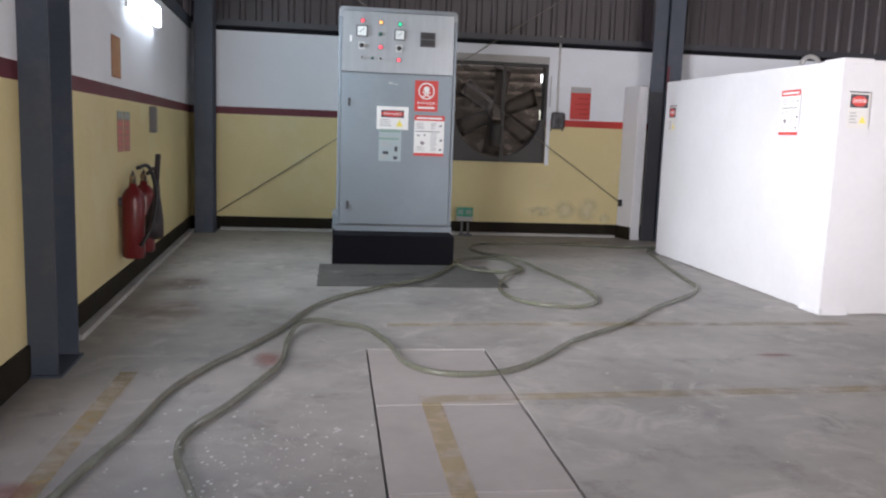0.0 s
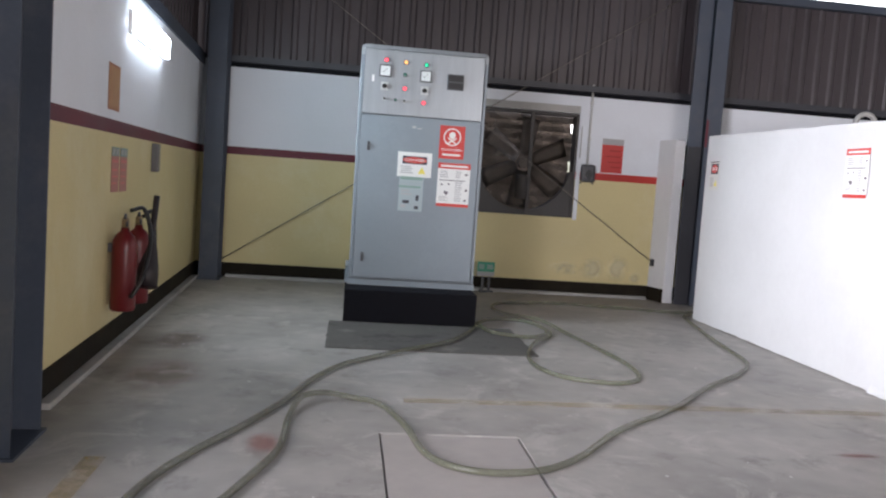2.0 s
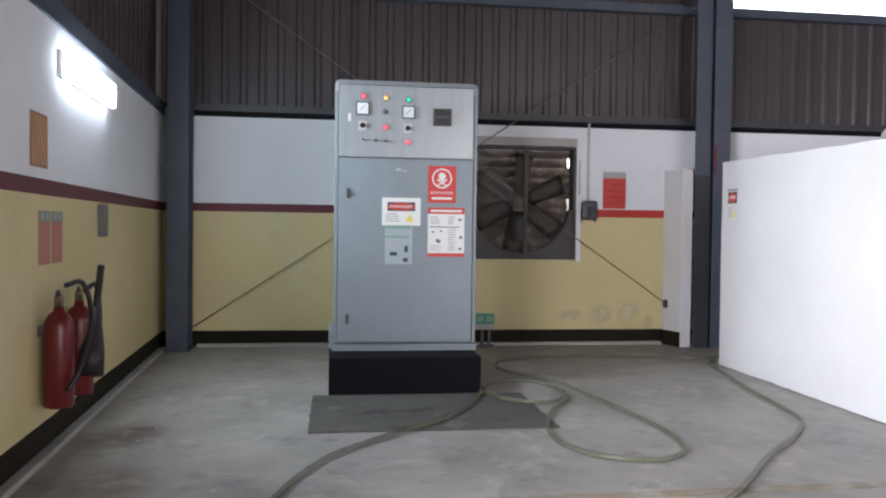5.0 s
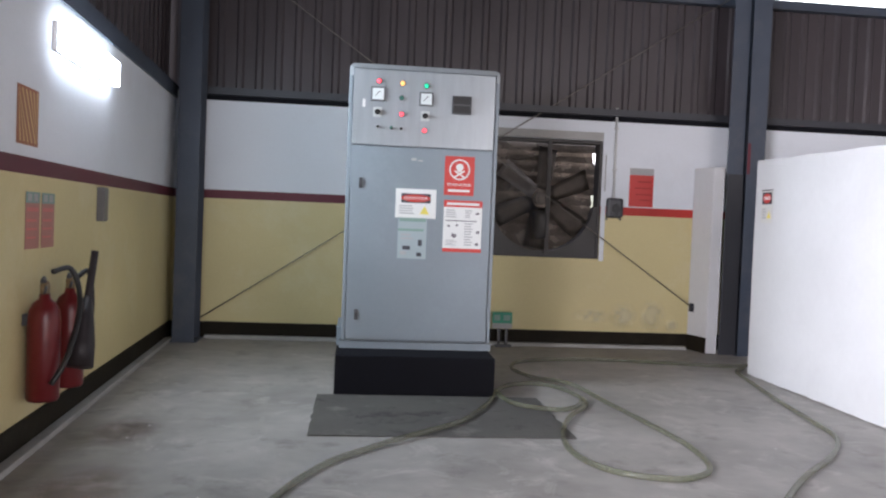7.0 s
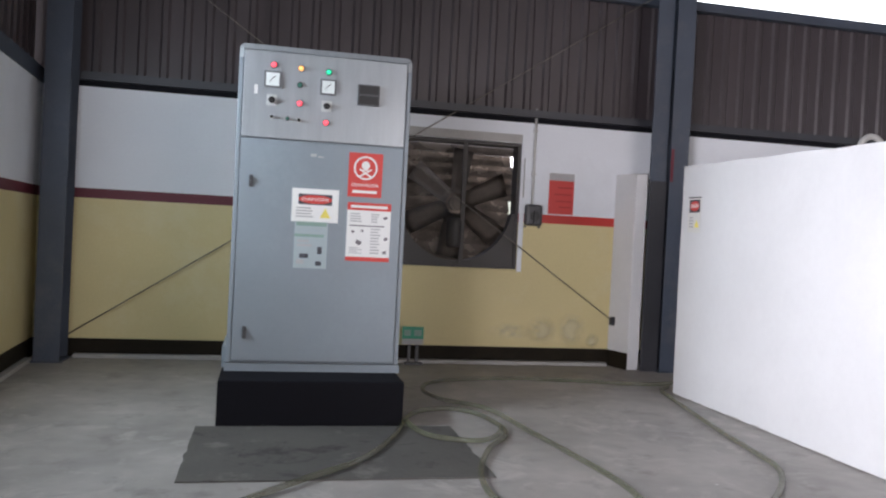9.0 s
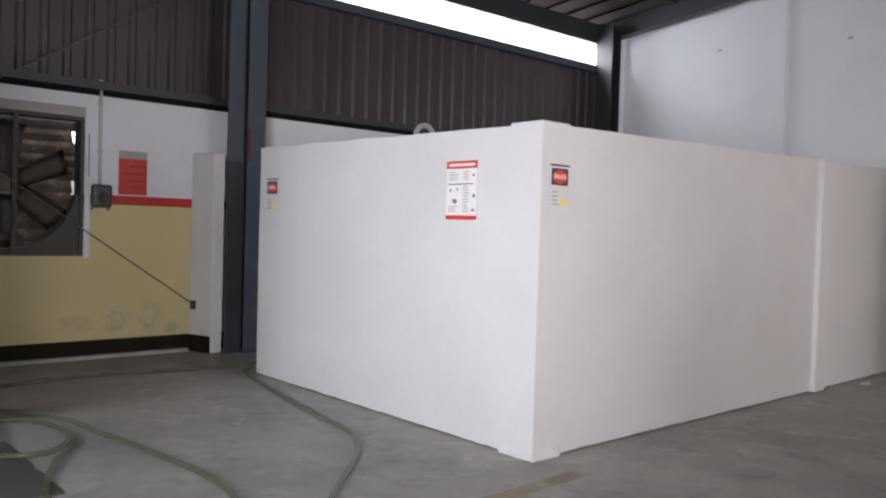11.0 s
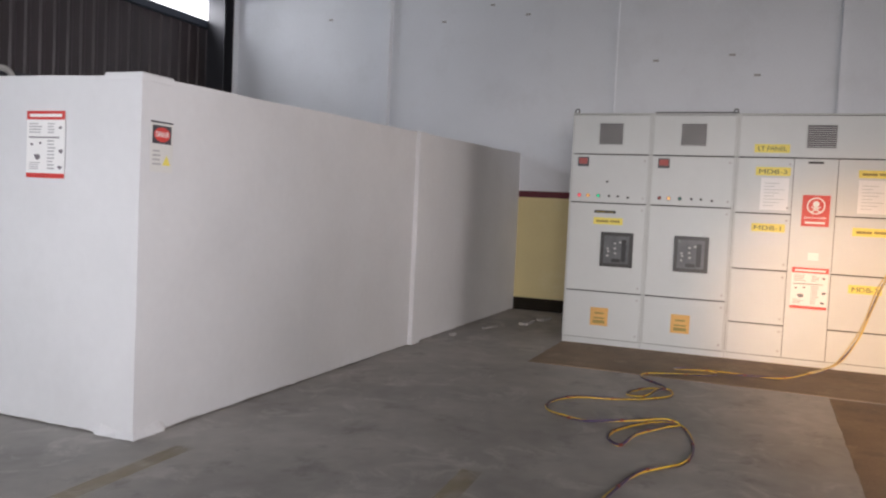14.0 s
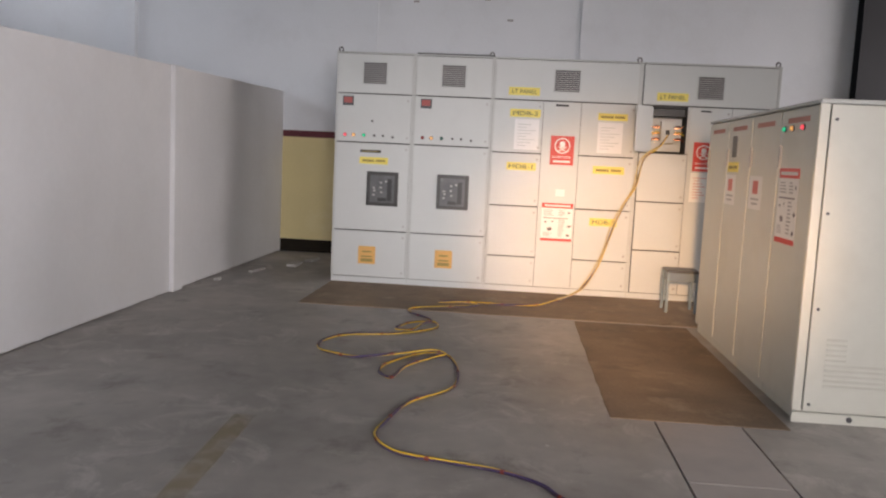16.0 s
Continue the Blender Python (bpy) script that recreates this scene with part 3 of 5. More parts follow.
def rough_wall(name, x0, x1, y0, y1, z1a, z1b, cuts, label, seed):
    """A plastered wall with an uneven face; its top runs from z1a to z1b along its length."""
    bm = bmesh.new()
    long_x = x1 - x0 > y1 - y0
    n, k = cuts, 14
    lo, hi = (x0, x1) if long_x else (y0, y1)
    pa, pb = (y0, y1) if long_x else (x0, x1)

    def at(s, side, zf, push):
        z = zf * (z1a + (z1b - z1a) * s) + (0.006 * noise.noise((s * 9, seed, 2)) if zf > 0.99 else 0)
        a = lo + (hi - lo) * s
        b = (pa, pb)[side]
        w = noise.noise((a * 1.7, z * 1.7, seed)) * 0.006 + noise.noise((a * 6, z * 6, seed + 3)) * 0.002
        w *= min(1, s * 18)
        if zf == 0:
            z = 0.002 + min(1, max(0, s * 60 - 1.5)) * (0.006 + 0.016 * abs(noise.noise((a * 3.1, 0, seed))) + 0.008 * noise.noise((a * 13, 2, seed)))
        b += (-1 if side == 0 else 1) * w
        return (a, b, z) if long_x else (b, a, z)

    grids = [[[bm.verts.new(at(i / n, side, (j / k) ** 1.7, 0)) for j in range(k + 1)] for i in range(n + 1)] for side in (0, 1)]
    for g in grids:
        for i in range(n):
            for j in range(k):
                bm.faces.new((g[i][j], g[i + 1][j], g[i + 1][j + 1], g[i][j + 1]))
    for i in range(n):
        bm.faces.new((grids[0][i][k], grids[0][i + 1][k], grids[1][i + 1][k], grids[1][i][k]))
    for e in (0, n):
        for j in range(k):
            bm.faces.new((grids[0][e][j], grids[0][e][j + 1], grids[1][e][j + 1], grids[1][e][j]))
    return structure(part(name, bm, PLASTER, smooth=False), label, "wall")


rough_wall("enclosure_wall_west", 3.9096, 4.08, 4.775, 7.88, 1.955, 1.99, 60, "low white plastered enclosure wall", 1)
structure(block("enclosure_footing", 3.93, 4.06, 4.78, 7.87, 0.0, 0.06, CONCRETE), "grey footing under the plaster", "footing")
structure(block("enclosure_footing", 4.2, 10.99, 4.622, 4.755, 0.0, 0.06, CONCRETE), "grey footing under the plaster", "footing")
rough_wall("enclosure_wall_south", 3.909, 11.0, 4.60, 4.775, 1.955, 2.105, 130, "low white plastered enclosure wall", 7)
for nm, x0, x1, y0, y1, z0, z1 in (("enclosure_pillar_corner", 3.9065, 4.16, 4.597, 4.86, 1.925, 1.974), ("enclosure_pillar_mid", 7.515, 7.72, 4.56, 4.80, 0, 2.04)):
    bm = bmesh.new()
    box(bm, x0, x1, y0, y1, z0, z1)
    bevel(bm, 0.014, 3)
    structure(part(nm, bm, PLASTER), "white plastered pillar of the enclosure wall", "pillar")
# plaster that spilled at the foot of the corner
bm = bmesh.new()
box(bm, 3.888, 4.14, 4.578, 4.86, 0.0005, 0.05)
bmesh.ops.subdivide_edges(bm, edges=list(bm.edges), cuts=6, use_grid_fill=True)
for v in bm.verts:
    top = v.co.z / 0.05
    v.co += Vector((noise.noise(v.co * 23), noise.noise(v.co * 21 + Vector((5, 0, 0))), 0)) * 0.009
    v.co.x += 0.022 * top * (v.co.x < 3.95)
    v.co.y += 0.022 * top * (v.co.y < 4.65)
    v.co.z += 0.03 * top * noise.noise(v.co * 15)
structure(part("plaster_foot", bm, PLASTER), "rough spilled plaster at the foot of the wall corner", "plaster")
# vent pipe inside the enclosure, whose bend shows over the wall top
vent = thing("vent_pipe", pose(5.29, 7.3, 0), "pale grey vent pipe with a gooseneck behind the low wall", "pipe")
bm = bmesh.new()
sweep(bm, [Vector((0.11, 0, 0.012)), Vector((0.11, 0, 2.165))], 0.026, 12)
part("riser", bm, KERB, vent, smooth=True)
bm = bmesh.new()
sweep(bm, [Vector((0.11, 0, 2.166))] + [Vector((0.11 * math.cos(a), 0, 2.18 + 0.11 * math.sin(a))) for a in np.linspace(0, math.pi, 16)] + [Vector((-0.11, 0, 2.08))], 0.0265, 12)
part("gooseneck", bm, KERB, vent, smooth=True)
bm = bmesh.new()
disc(bm, 0.11, 0, 0.0, 0.012, 0.07, 20)
part("base_flange", bm, KERB, vent)

# cover slabs, floor paint and marks
ys = [3.548, 2.556, 1.60, 0.65, -0.30, -1.25, -2.2, -3.1, -3.99]
for a, b in zip(ys, ys[1:]):
    block("cover_slab", 0.345, 1.044, b + 0.005, a - 0.005, -0.06, 0.001, SLAB, floor)
xs = [1.07, 2.02, 2.97, 3.92, 4.94]
for a, b in zip(xs, xs[1:]):
    block("cover_slab", a + 0.005, b - 0.005, 0.285, 0.725, -0.06, 0.001, SLAB, floor)


def floor_patch(name, corners, mats, label, z=0.0045):
    bm = bmesh.new()
    bm.faces.new([bm.verts.new((x, y, z)) for x, y in corners])
    return structure(part(name, bm, mats), label, "floor marking")


LINE = "worn yellow painted line on the concrete"
floor_patch("floor_line_cross", ((0.56, 2.58), (4.35, 2.755), (4.35, 2.865), (0.56, 2.68)), PAINTFAINT, LINE)
floor_patch("floor_line_trench", ((0.57, -3.0), (0.66, -3.0), (0.66, 2.579), (0.565, 2.579)), PAINTYELLOW, LINE)
floor_patch("floor_line_west", ((-0.93, -1.0), (-0.84, -1.0), (-0.86, 3.1), (-0.95, 3.1)), PAINTYELLOW, LINE)
floor_patch("floor_line_enclosure", ((0.50, 4.13), (3.95, 4.225), (3.95, 4.335), (0.50, 4.23)), PAINTFAINT, LINE)
rnd = random.Random(11)


def blot(name, cx, cy, rx, ry, mats, label, z=0.0045, n=16):
    bm = bmesh.new()
    k = rnd.random() * 50
    bm.faces.new([bm.verts.new((cx + rx * math.cos(6.2832 * i / n) * (1 + 0.35 * noise.noise((k, i * 0.8, 0))), cy + ry * math.sin(6.2832 * i / n) * (1 + 0.35 * noise.noise((k, i * 0.8, 9))), z)) for i in range(n)])
    return structure(part(name, bm, mats), label, "floor marking")


blot("red_stain", -0.22, 3.34, 0.10, 0.20, PAINTRED, "faded red stain on the concrete", z=0.005)
blot("red_stain", 2.86, 3.42, 0.22, 0.045, PAINTRED, "faded red stain on the concrete", z=0.005)
blot("red_stain", -0.96, 1.68, 0.14, 0.12, PAINTRED, "faded red stain on the concrete", z=0.0055)
for cx, cy, rx, ry in ((-0.92, 4.55, 0.36, 0.55), (-1.05, 5.6, 0.25, 0.5)):
    blot("rusty_dirt", cx, cy, rx, ry, RUST, "rusty brown dirt on the concrete", z=0.003)
# paint splashes
bm = bmesh.new()
for i in range(900):
    cx, cy = rnd.gauss(-0.05, 0.36), rnd.gauss(1.85, 0.38)
    if i > 810:
        cx, cy = rnd.uniform(-1.2, 4.5), rnd.uniform(1.2, 6.0)
    if 0.32 < cx < 1.08 and cy < 3.5:
        continue
    r = 0.0012 + 0.0085 * rnd.random() ** 5
    n = 7
    bm.faces.new([bm.verts.new((cx + r * math.cos(6.2832 * k / n) * (0.7 + 0.6 * rnd.random()), cy + r * 1.3 * math.sin(6.2832 * k / n), 0.0035)) for k in range(n)])
structure(part("paint_splashes", bm, CONDUIT), "small white paint splashes on the concrete", "floor marking")

# bright overcast sky outside the strip under the eaves
bm = bmesh.new()
bm.faces.new([bm.verts.new(p) for p in ((3, 12.5, 2.0), (16, 12.5, 2.0), (16, 12.5, 9.0), (3, 12.5, 9.0))])
structure(part("backdrop", bm, glow("white_sky", (0.96, 0.98, 1.0), 3.0)), "white hazy sky outside", "sky")

# ---------------- generator control cabinet ----------------
plinth = tagged(block("cabinet_plinth", 0.12, 1.318, 6.70, 7.95, 0.0, 0.295, BLACKPAINT, bev=0.01), "black painted concrete plinth under the control cabinet", "plinth")
C = thing("control_cabinet", face_frame((0.15, 7.062, 0.295), X), "blue-grey steel control cabinet standing on a black plinth", "cabinet")
W, H = 1.175, 2.205
block("base_channel", -0.01, W + 0.01, 0.0, 0.055, -0.8, 0.012, CABINET, C)
bm = bmesh.new()
box(bm, 0, W, 0.057, H - 0.03, -0.8, -0.004)
bevel(bm, 0.008)
part("body", bm, CABINET, C)
bm = bmesh.new()
arc = [(0.04 - 0.04 * math.cos(t), H - 0.034 + 0.04 * math.sin(t)) for t in np.linspace(0, math.pi / 2, 6)]
outer = [(0.0, H - 0.09)] + arc + [(W - x, y) for x, y in reversed(arc)] + [(W, H - 0.09)]
inner = [(min(max(x, 0.03), W - 0.03), min(y, H - 0.03)) for x, y in outer]
rings = [[bm.verts.new((x, y, z)) for x, y in line] for line, z in ((inner, -0.7), (outer, -0.7), (outer, 0.010), (inner, 0.018))]
for p, q in zip(rings, rings[1:] + rings[:1]):
    for i in range(len(p) - 1):
        bm.faces.new((p[i], p[i + 1], q[i + 1], q[i]))
part("canopy", bm, FASCIA, C, "pale dusty top edge")
for x in (0.0, W - 0.028):
    block("side_trim", x, x + 0.028, 0.06, H - 0.091, -0.004, 0.014, CABINET, C, bev=0.004)
block("base_bracket", -0.035, -0.001, 0.0, 0.15, -0.7, -0.12, CABINET, C, bev=0.004)
fascia = block("fascia_door", 0.034, W - 0.034, 1.588, H - 0.034, -0.004, 0.022, FASCIA, C, "brushed grey instrument door", bev=0.005)
door = block("lower_door", 0.034, W - 0.034, 0.075, 1.575, -0.004, 0.022, CABINET, C, bev=0.005)


def lamp_on(parent, x, y, z, mats, r=0.017, name="pilot_lamp"):
    bm = bmesh.new()
    disc(bm, x, y, z, z + 0.008, r * 1.25, slot=1)
    disc(bm, x, y, z + 0.008, z + 0.02, r, r1=r * 0.7)
    return part(name, bm, [mats, DARKGREY], parent)


def meter_on(parent, x, y, z, s, face):
    f = block("meter", x - s, x + s, y - s, y + s, z, z + 0.016, BEZELGREY, parent, "square panel meter", bev=0.003)
    block("meter_face", x - s * 0.78, x + s * 0.78, y - s * 0.78, y + s * 0.78, z + 0.0165, z + 0.018, face, f)
    bm = bmesh.new()
    sweep(bm, [Vector((x - s * 0.4, y - s * 0.3, z + 0.019)), Vector((x + s * 0.35, y + s * 0.45, z + 0.019))], 0.002, 5)
    part("needle", bm, BLACK, f)


def switch_on(parent, x, y, z, s=0.032, plate=True):
    bm = bmesh.new()
    if plate:
        box(bm, x - s, x + s, y - s * 1.1, y + s * 1.1, z, z + 0.004)
        bevel(bm, 0.0015, 1)
    else:
        disc(bm, x, y, z, z + 0.004, s)
    f = part("switch", bm, RALFRAME, parent, "rotary switch")
    bm = bmesh.new()
    disc(bm, x, y, z + 0.004, z + 0.02, s * 0.62)
    box(bm, x - s * 0.7, x + s * 0.7, y - s * 0.16, y + s * 0.16, z + 0.0201, z + 0.034)
    part("knob", bm, BLACK, f)


zf = 0.0222
FX = lambda px: (px - 622) / 258 * W  # noqa: E731
FZ = lambda py: H - (py - 118) / 140 * 0.605  # noqa: E731
for px, py, mm in ((672, 147, LAMP_RED), (712, 149, LAMP_AMBER), (753, 151, LAMP_GREEN), (712, 204, LAMP_RED), (752, 231, LAMP_RED)):
    lamp_on(fascia, FX(px), FZ(py), zf, mm, 0.018)
meter_on(fascia, FX(671), FZ(170), zf, 0.056, METER)
meter_on(fascia, FX(753), FZ(175), zf, 0.054, METER)
lamp_on(fascia, FX(711), FZ(175), zf, DIM_GREEN, 0.016)
switch_on(fascia, FX(671), FZ(202), zf, 0.034)
switch_on(fascia, FX(752), FZ(205), zf, 0.034)
switch_on(fascia, FX(672), FZ(228), zf, 0.016, False)
switch_on(fascia, FX(712), FZ(230), zf, 0.018, False)
lamp_on(fascia, FX(695), FZ(229), zf, DIM_GREEN, 0.011, "push_button")
controller = block("controller", FX(798), FX(831), FZ(199), FZ(166), zf, zf + 0.02, DARKGREY, fascia, "dark digital controller", bev=0.004)
for a, b in ((168, 181), (184, 197)):
    block("screen", FX(800), FX(829), FZ(b), FZ(a), zf + 0.0205, zf + 0.022, BLACK, controller)
bar_part("nameplate", [(FX(645), FZ(194), FX(650), FZ(180))], SIGNWHITE, fascia, z=zf + 0.003, z0=zf)
# handles and the faint maker's mark of the lower door
for z in (1.30, 0.275):
    bm = bmesh.new()
    box(bm, 0.10, 0.125, z - 0.05, z + 0.03, 0.0222, 0.03)
    box(bm, 0.104, 0.121, z - 0.01, z + 0.014, 0.0301, 0.05)
    part("latch", bm, DARKGREY, door, "dark swing latch")
bar_part("makers_mark", [(0.50, 1.48, 0.54, 1.50), (0.55, 1.475, 0.59, 1.485)], SIGNGREY, door, z=0.0232, z0=0.0222)


# ---------------- signs ----------------
def sign(name, m, w, h, label, board=SIGNWHITE, thick=0.0012, group="safety signs"):
    s = thing(name, m, label, "sign", group)
    block("board", 0, w, 0, h, 0.0, thick, board, s)
    return s


def skull_disc(s, cx, cy, r):
    """A plain round emblem with crossed bars."""
    bm = bmesh.new()
    n = 28
    for k in range(n):
        a, b = 2 * math.pi * k / n, 2 * math.pi * (k + 1) / n
        q = [(r, a), (r, b), (r * 0.86, b), (r * 0.86, a)]
        bm.faces.new([bm.verts.new((cx + rr * math.cos(t), cy + rr * math.sin(t), 0.002)) for rr, t in q])
    part("ring", bm, SIGNWHITE, s)
    bm = bmesh.new()
    disc(bm, cx, cy + r * 0.22, 0.0012, 0.002, r * 0.36, 16)
    box(bm, cx - r * 0.2, cx + r * 0.2, cy - r * 0.22, cy - r * 0.02, 0.0012, 0.0021)
    for sgn in (-1, 1):
        d = Vector((0.5, 0.32 * sgn, 0)) * r
        nrm = Vector((-d.y, d.x, 0)).normalized() * r * 0.07
        c = Vector((cx, cy - r * 0.42, 0.0022 + 0.0002 * sgn))
        bm.faces.new([bm.verts.new(c + v) for v in (d + nrm, -d + nrm, -d - nrm, d - nrm)])
    part("emblem", bm, SIGNWHITE, s)


def danger_square(m, w, h, label):
    s = sign("danger_sign", m, w, h, label, SIGNRED)
    skull_disc(s, w / 2, h * 0.66, min(w * 0.36, h * 0.27))
    lettering("word", "DANGER", w / 2, h * 0.27, h * 0.10, SIGNWHITE, s, z=0.0024, width=w * 0.8)
    bar_part("print", [(w * 0.14, h * 0.09, w * 0.86, h * 0.15)], SIGNWHITE, s)
    return s


def poster(m, w, h, label, seed, head=SIGNRED):
    """First-aid style poster: red head and foot, small pictures and print."""
    s = sign("safety_poster", m, w, h, label)
    rnd = random.Random(seed)
    bar_part("header", [(0, h * 0.87, w, h)], head, s)
    bar_part("footer", [(0, 0, w, h * 0.07)], head, s)
    bar_part("header_print", [(w * 0.08, h * 0.91, w * 0.92, h * 0.955)], SIGNWHITE, s, z=0.003, z0=0.0021)
    bm = bmesh.new()
    bars(bm, w * 0.07, w * 0.46, h * 0.66, h * 0.83, 4, seed=seed)
    bars(bm, w * 0.55, w * 0.78, h * 0.66, h * 0.83, 4, seed=seed + 1)
    bars(bm, w * 0.55, w * 0.80, h * 0.12, h * 0.58, 9, seed=seed + 2)
    bars(bm, w * 0.07, w * 0.42, h * 0.12, h * 0.24, 4, seed=seed + 3)
    tagged(part("small_print", bm, SIGNGREY, s), kind="stuff")
    bm = bmesh.new()
    box(bm, w * 0.06, w * 0.86, h * 0.595, h * 0.615, 0.0012, 0.002)
    for i, (cx, cy, r) in enumerate(((0.88, 0.75, 0.05), (0.90, 0.40, 0.06), (0.88, 0.16, 0.06), (0.28, 0.32, 0.09), (0.14, 0.50, 0.04), (0.36, 0.52, 0.04))):
        n = 9
        bm.faces.new([bm.verts.new((w * cx + w * r * math.cos(6.2832 * k / n) * (0.6 + 0.7 * rnd.random()), h * cy + w * r * 0.7 * math.sin(6.2832 * k / n) * (0.6 + 0.7 * rnd.random()), 0.0021)) for k in range(n)])
    tagged(part("pictogram", bm, PICTO, s), kind="stuff")
    return s


def danger_notice(m, w, h, label, tall=True):
    """White notice with a red oval on black, print and a yellow triangle."""
    s = sign("danger_notice", m, w, h, label, SIGNOLD if tall else SIGNWHITE)
    if tall:
        bar_part("top_edge", [(0, h * 0.965, w, h)], SIGNDARK, s)
    y0, y1 = (h * 0.56, h * 0.92) if tall else (h * 0.52, h * 0.84)
    bar_part("black_field", [(w * 0.08, y0, w * 0.92, y1)] if tall else [(w * 0.14, y0, w * 0.86, y1)], SIGNDARK, s)
    bm = bmesh.new()
    n = 20
    bm.faces.new([bm.verts.new((w / 2 + w * 0.36 * math.cos(6.2832 * k / n), (y0 + y1) / 2 + (y1 - y0) * 0.4 * math.sin(6.2832 * k / n), 0.0028)) for k in range(n)])
    part("red_oval", bm, SIGNRED, s)
    lettering("word", "DANGER", w / 2, (y0 + y1) / 2, (y1 - y0) * 0.42, SIGNWHITE, s, z=0.0036, width=w * 0.58)
    bm = bmesh.new()
    bars(bm, w * 0.10, w * 0.55, h * 0.12, h * 0.46, 4, seed=3)
    tagged(part("small_print", bm, SIGNGREY, s), kind="stuff")
    bm = bmesh.new()
    t = min(w * 0.36, h * 0.32)
    bm.faces.new([bm.verts.new((w * 0.72 + dx * t, h * 0.14 + dy * t, 0.0022)) for dx, dy in ((-0.5, 0), (0.5, 0), (0, 0.9))])
    part("triangle", bm, SIGNYELLOW, s, "yellow warning triangle")
    return s


CF = lambda px, py: face_frame((0.158 + (px - 622) / 252 * 1.14, 7.039, 0.295 + 0.075 + (612 - py) / 347 * 1.51), X)  # noqa: E731
danger_square(CF(789, 348), 0.235, 0.305, "red danger sign with a white emblem on the cabinet door")
danger_notice(CF(706, 392), 0.318, 0.228, "white danger notice on the cabinet door", tall=False)
poster(CF(790, 450), 0.305, 0.405, "white and red safety poster on the cabinet door", 5)
s = sign("instruction_sticker", CF(712, 465), 0.225, 0.32, "faded grey-green instruction sticker on the cabinet door", material("faded_sticker", (0.36, 0.42, 0.44), 0.5, vary=0.08, bump=0.0), group="")
bar_part("header", [(0.01, 0.29, 0.215, 0.318), (0.0, 0.215, 0.20, 0.235)], FADEDGREEN, s)
bar_part("small_print", [(0.02, 0.18, 0.10, 0.195), (0.02, 0.15, 0.12, 0.165), (0.02, 0.03, 0.07, 0.06)], SIGNGREY, s)
bar_part("pictogram", [(0.16, 0.10, 0.19, 0.15), (0.04, 0.07, 0.10, 0.10), (0.15, 0.02, 0.19, 0.05)], SIGNDARK, s)

# low wall
poster(face_frame((3.895, 5.40, 1.392), -Y), 0.285, 0.372, "white and red safety poster on the low white wall", 9)
danger_notice(face_frame((3.895, 7.745, 1.415), -Y), 0.20, 0.30, "white danger notice with a red oval on the low wall")
danger_notice(face_frame((3.965, 4.586, 1.45), X), 0.175, 0.275, "white danger notice with a yellow triangle on the corner pillar")

# north wall: red notice, switch box on a conduit, emergency sign
s = sign("red_notice", face_frame((3.215, 9.396, 1.565), X), 0.275, 0.425, "red notice sheet with a grey head on the wall", SIGNRED)
bar_part("header", [(0, 0.35, 0.275, 0.425)], SIGNGREY, s)
bar_part("print", [(0.10, 0.27, 0.25, 0.285), (0.06, 0.20, 0.25, 0.212), (0.08, 0.13, 0.25, 0.142), (0.12, 0.07, 0.25, 0.082)], material("dark_red_print", (0.40, 0.02, 0.02), 0.5, vary=0.05, bump=0.0), s)
box_sw = thing("isolator_switch", face_frame((2.955, 9.399, 1.43), X), "dark round-cornered isolator switch below a grey conduit", "switch box")
bm = bmesh.new()
box(bm, 0, 0.18, 0, 0.22, 0.0, 0.085)
bevel(bm, 0.038, 4)
part("case", bm, DARKGREY, box_sw)
bm = bmesh.new()
disc(bm, 0.09, 0.10, 0.0855, 0.10, 0.05)
box(bm, 0.075, 0.105, 0.03, 0.15, 0.1005, 0.125)
part("handle", bm, BLACK, box_sw)
for x in (0.0, 0.155):
    block("lug", x, x + 0.025, -0.02, -0.001, 0.0, 0.02, DARKGREY, box_sw)
conduit = thing("conduit", face_frame((3.035, 9.399, 1.652), X), "grey plastic conduit on the white wall", "conduit")
bm = bmesh.new()
sweep(bm, [Vector((0, 0, 0.016)), Vector((0, 0.985, 0.016))], 0.014, 10)
part("pipe", bm, CONDUIT, conduit, smooth=True)
for y in (0.3, 0.75):
    block("clip", -0.022, 0.022, y, y + 0.02, 0.0, 0.032, CONDUIT, conduit)
bm = bmesh.new()
sweep(bm, [Vector((2.935, 9.385, 1.72 + 0.4 * t)) for t in (0, 0.5, 1)], 0.006, 6)
tagged(part("small_cable", bm, KERB, smooth=True), "thin pale cable beside the fan frame", "cable")
es = thing("exit_sign", face_frame((1.73, 9.30, 0.0), X), "small green emergency sign on a short dark stand", "sign")
block("board", 0, 0.215, 0.245, 0.365, 0.0, 0.012, SIGNGREEN, es)
bar_part("pictogram", [(0.02, 0.275, 0.085, 0.335), (0.12, 0.275, 0.195, 0.335)], FADEDGREEN, es, z=0.014, z0=0.0125)
block("lower_strip", 0.0, 0.215, 0.19, 0.243, 0.0, 0.011, SIGNGREY, es)
for x in (0.06, 0.14):
    block("leg", x, x + 0.03, 0.0, 0.1895, 0.0, 0.02, DARKGREY, es)
block("foot", 0.03, 0.20, 0.0, 0.02, 0.021, 0.10, DARKGREY, es)

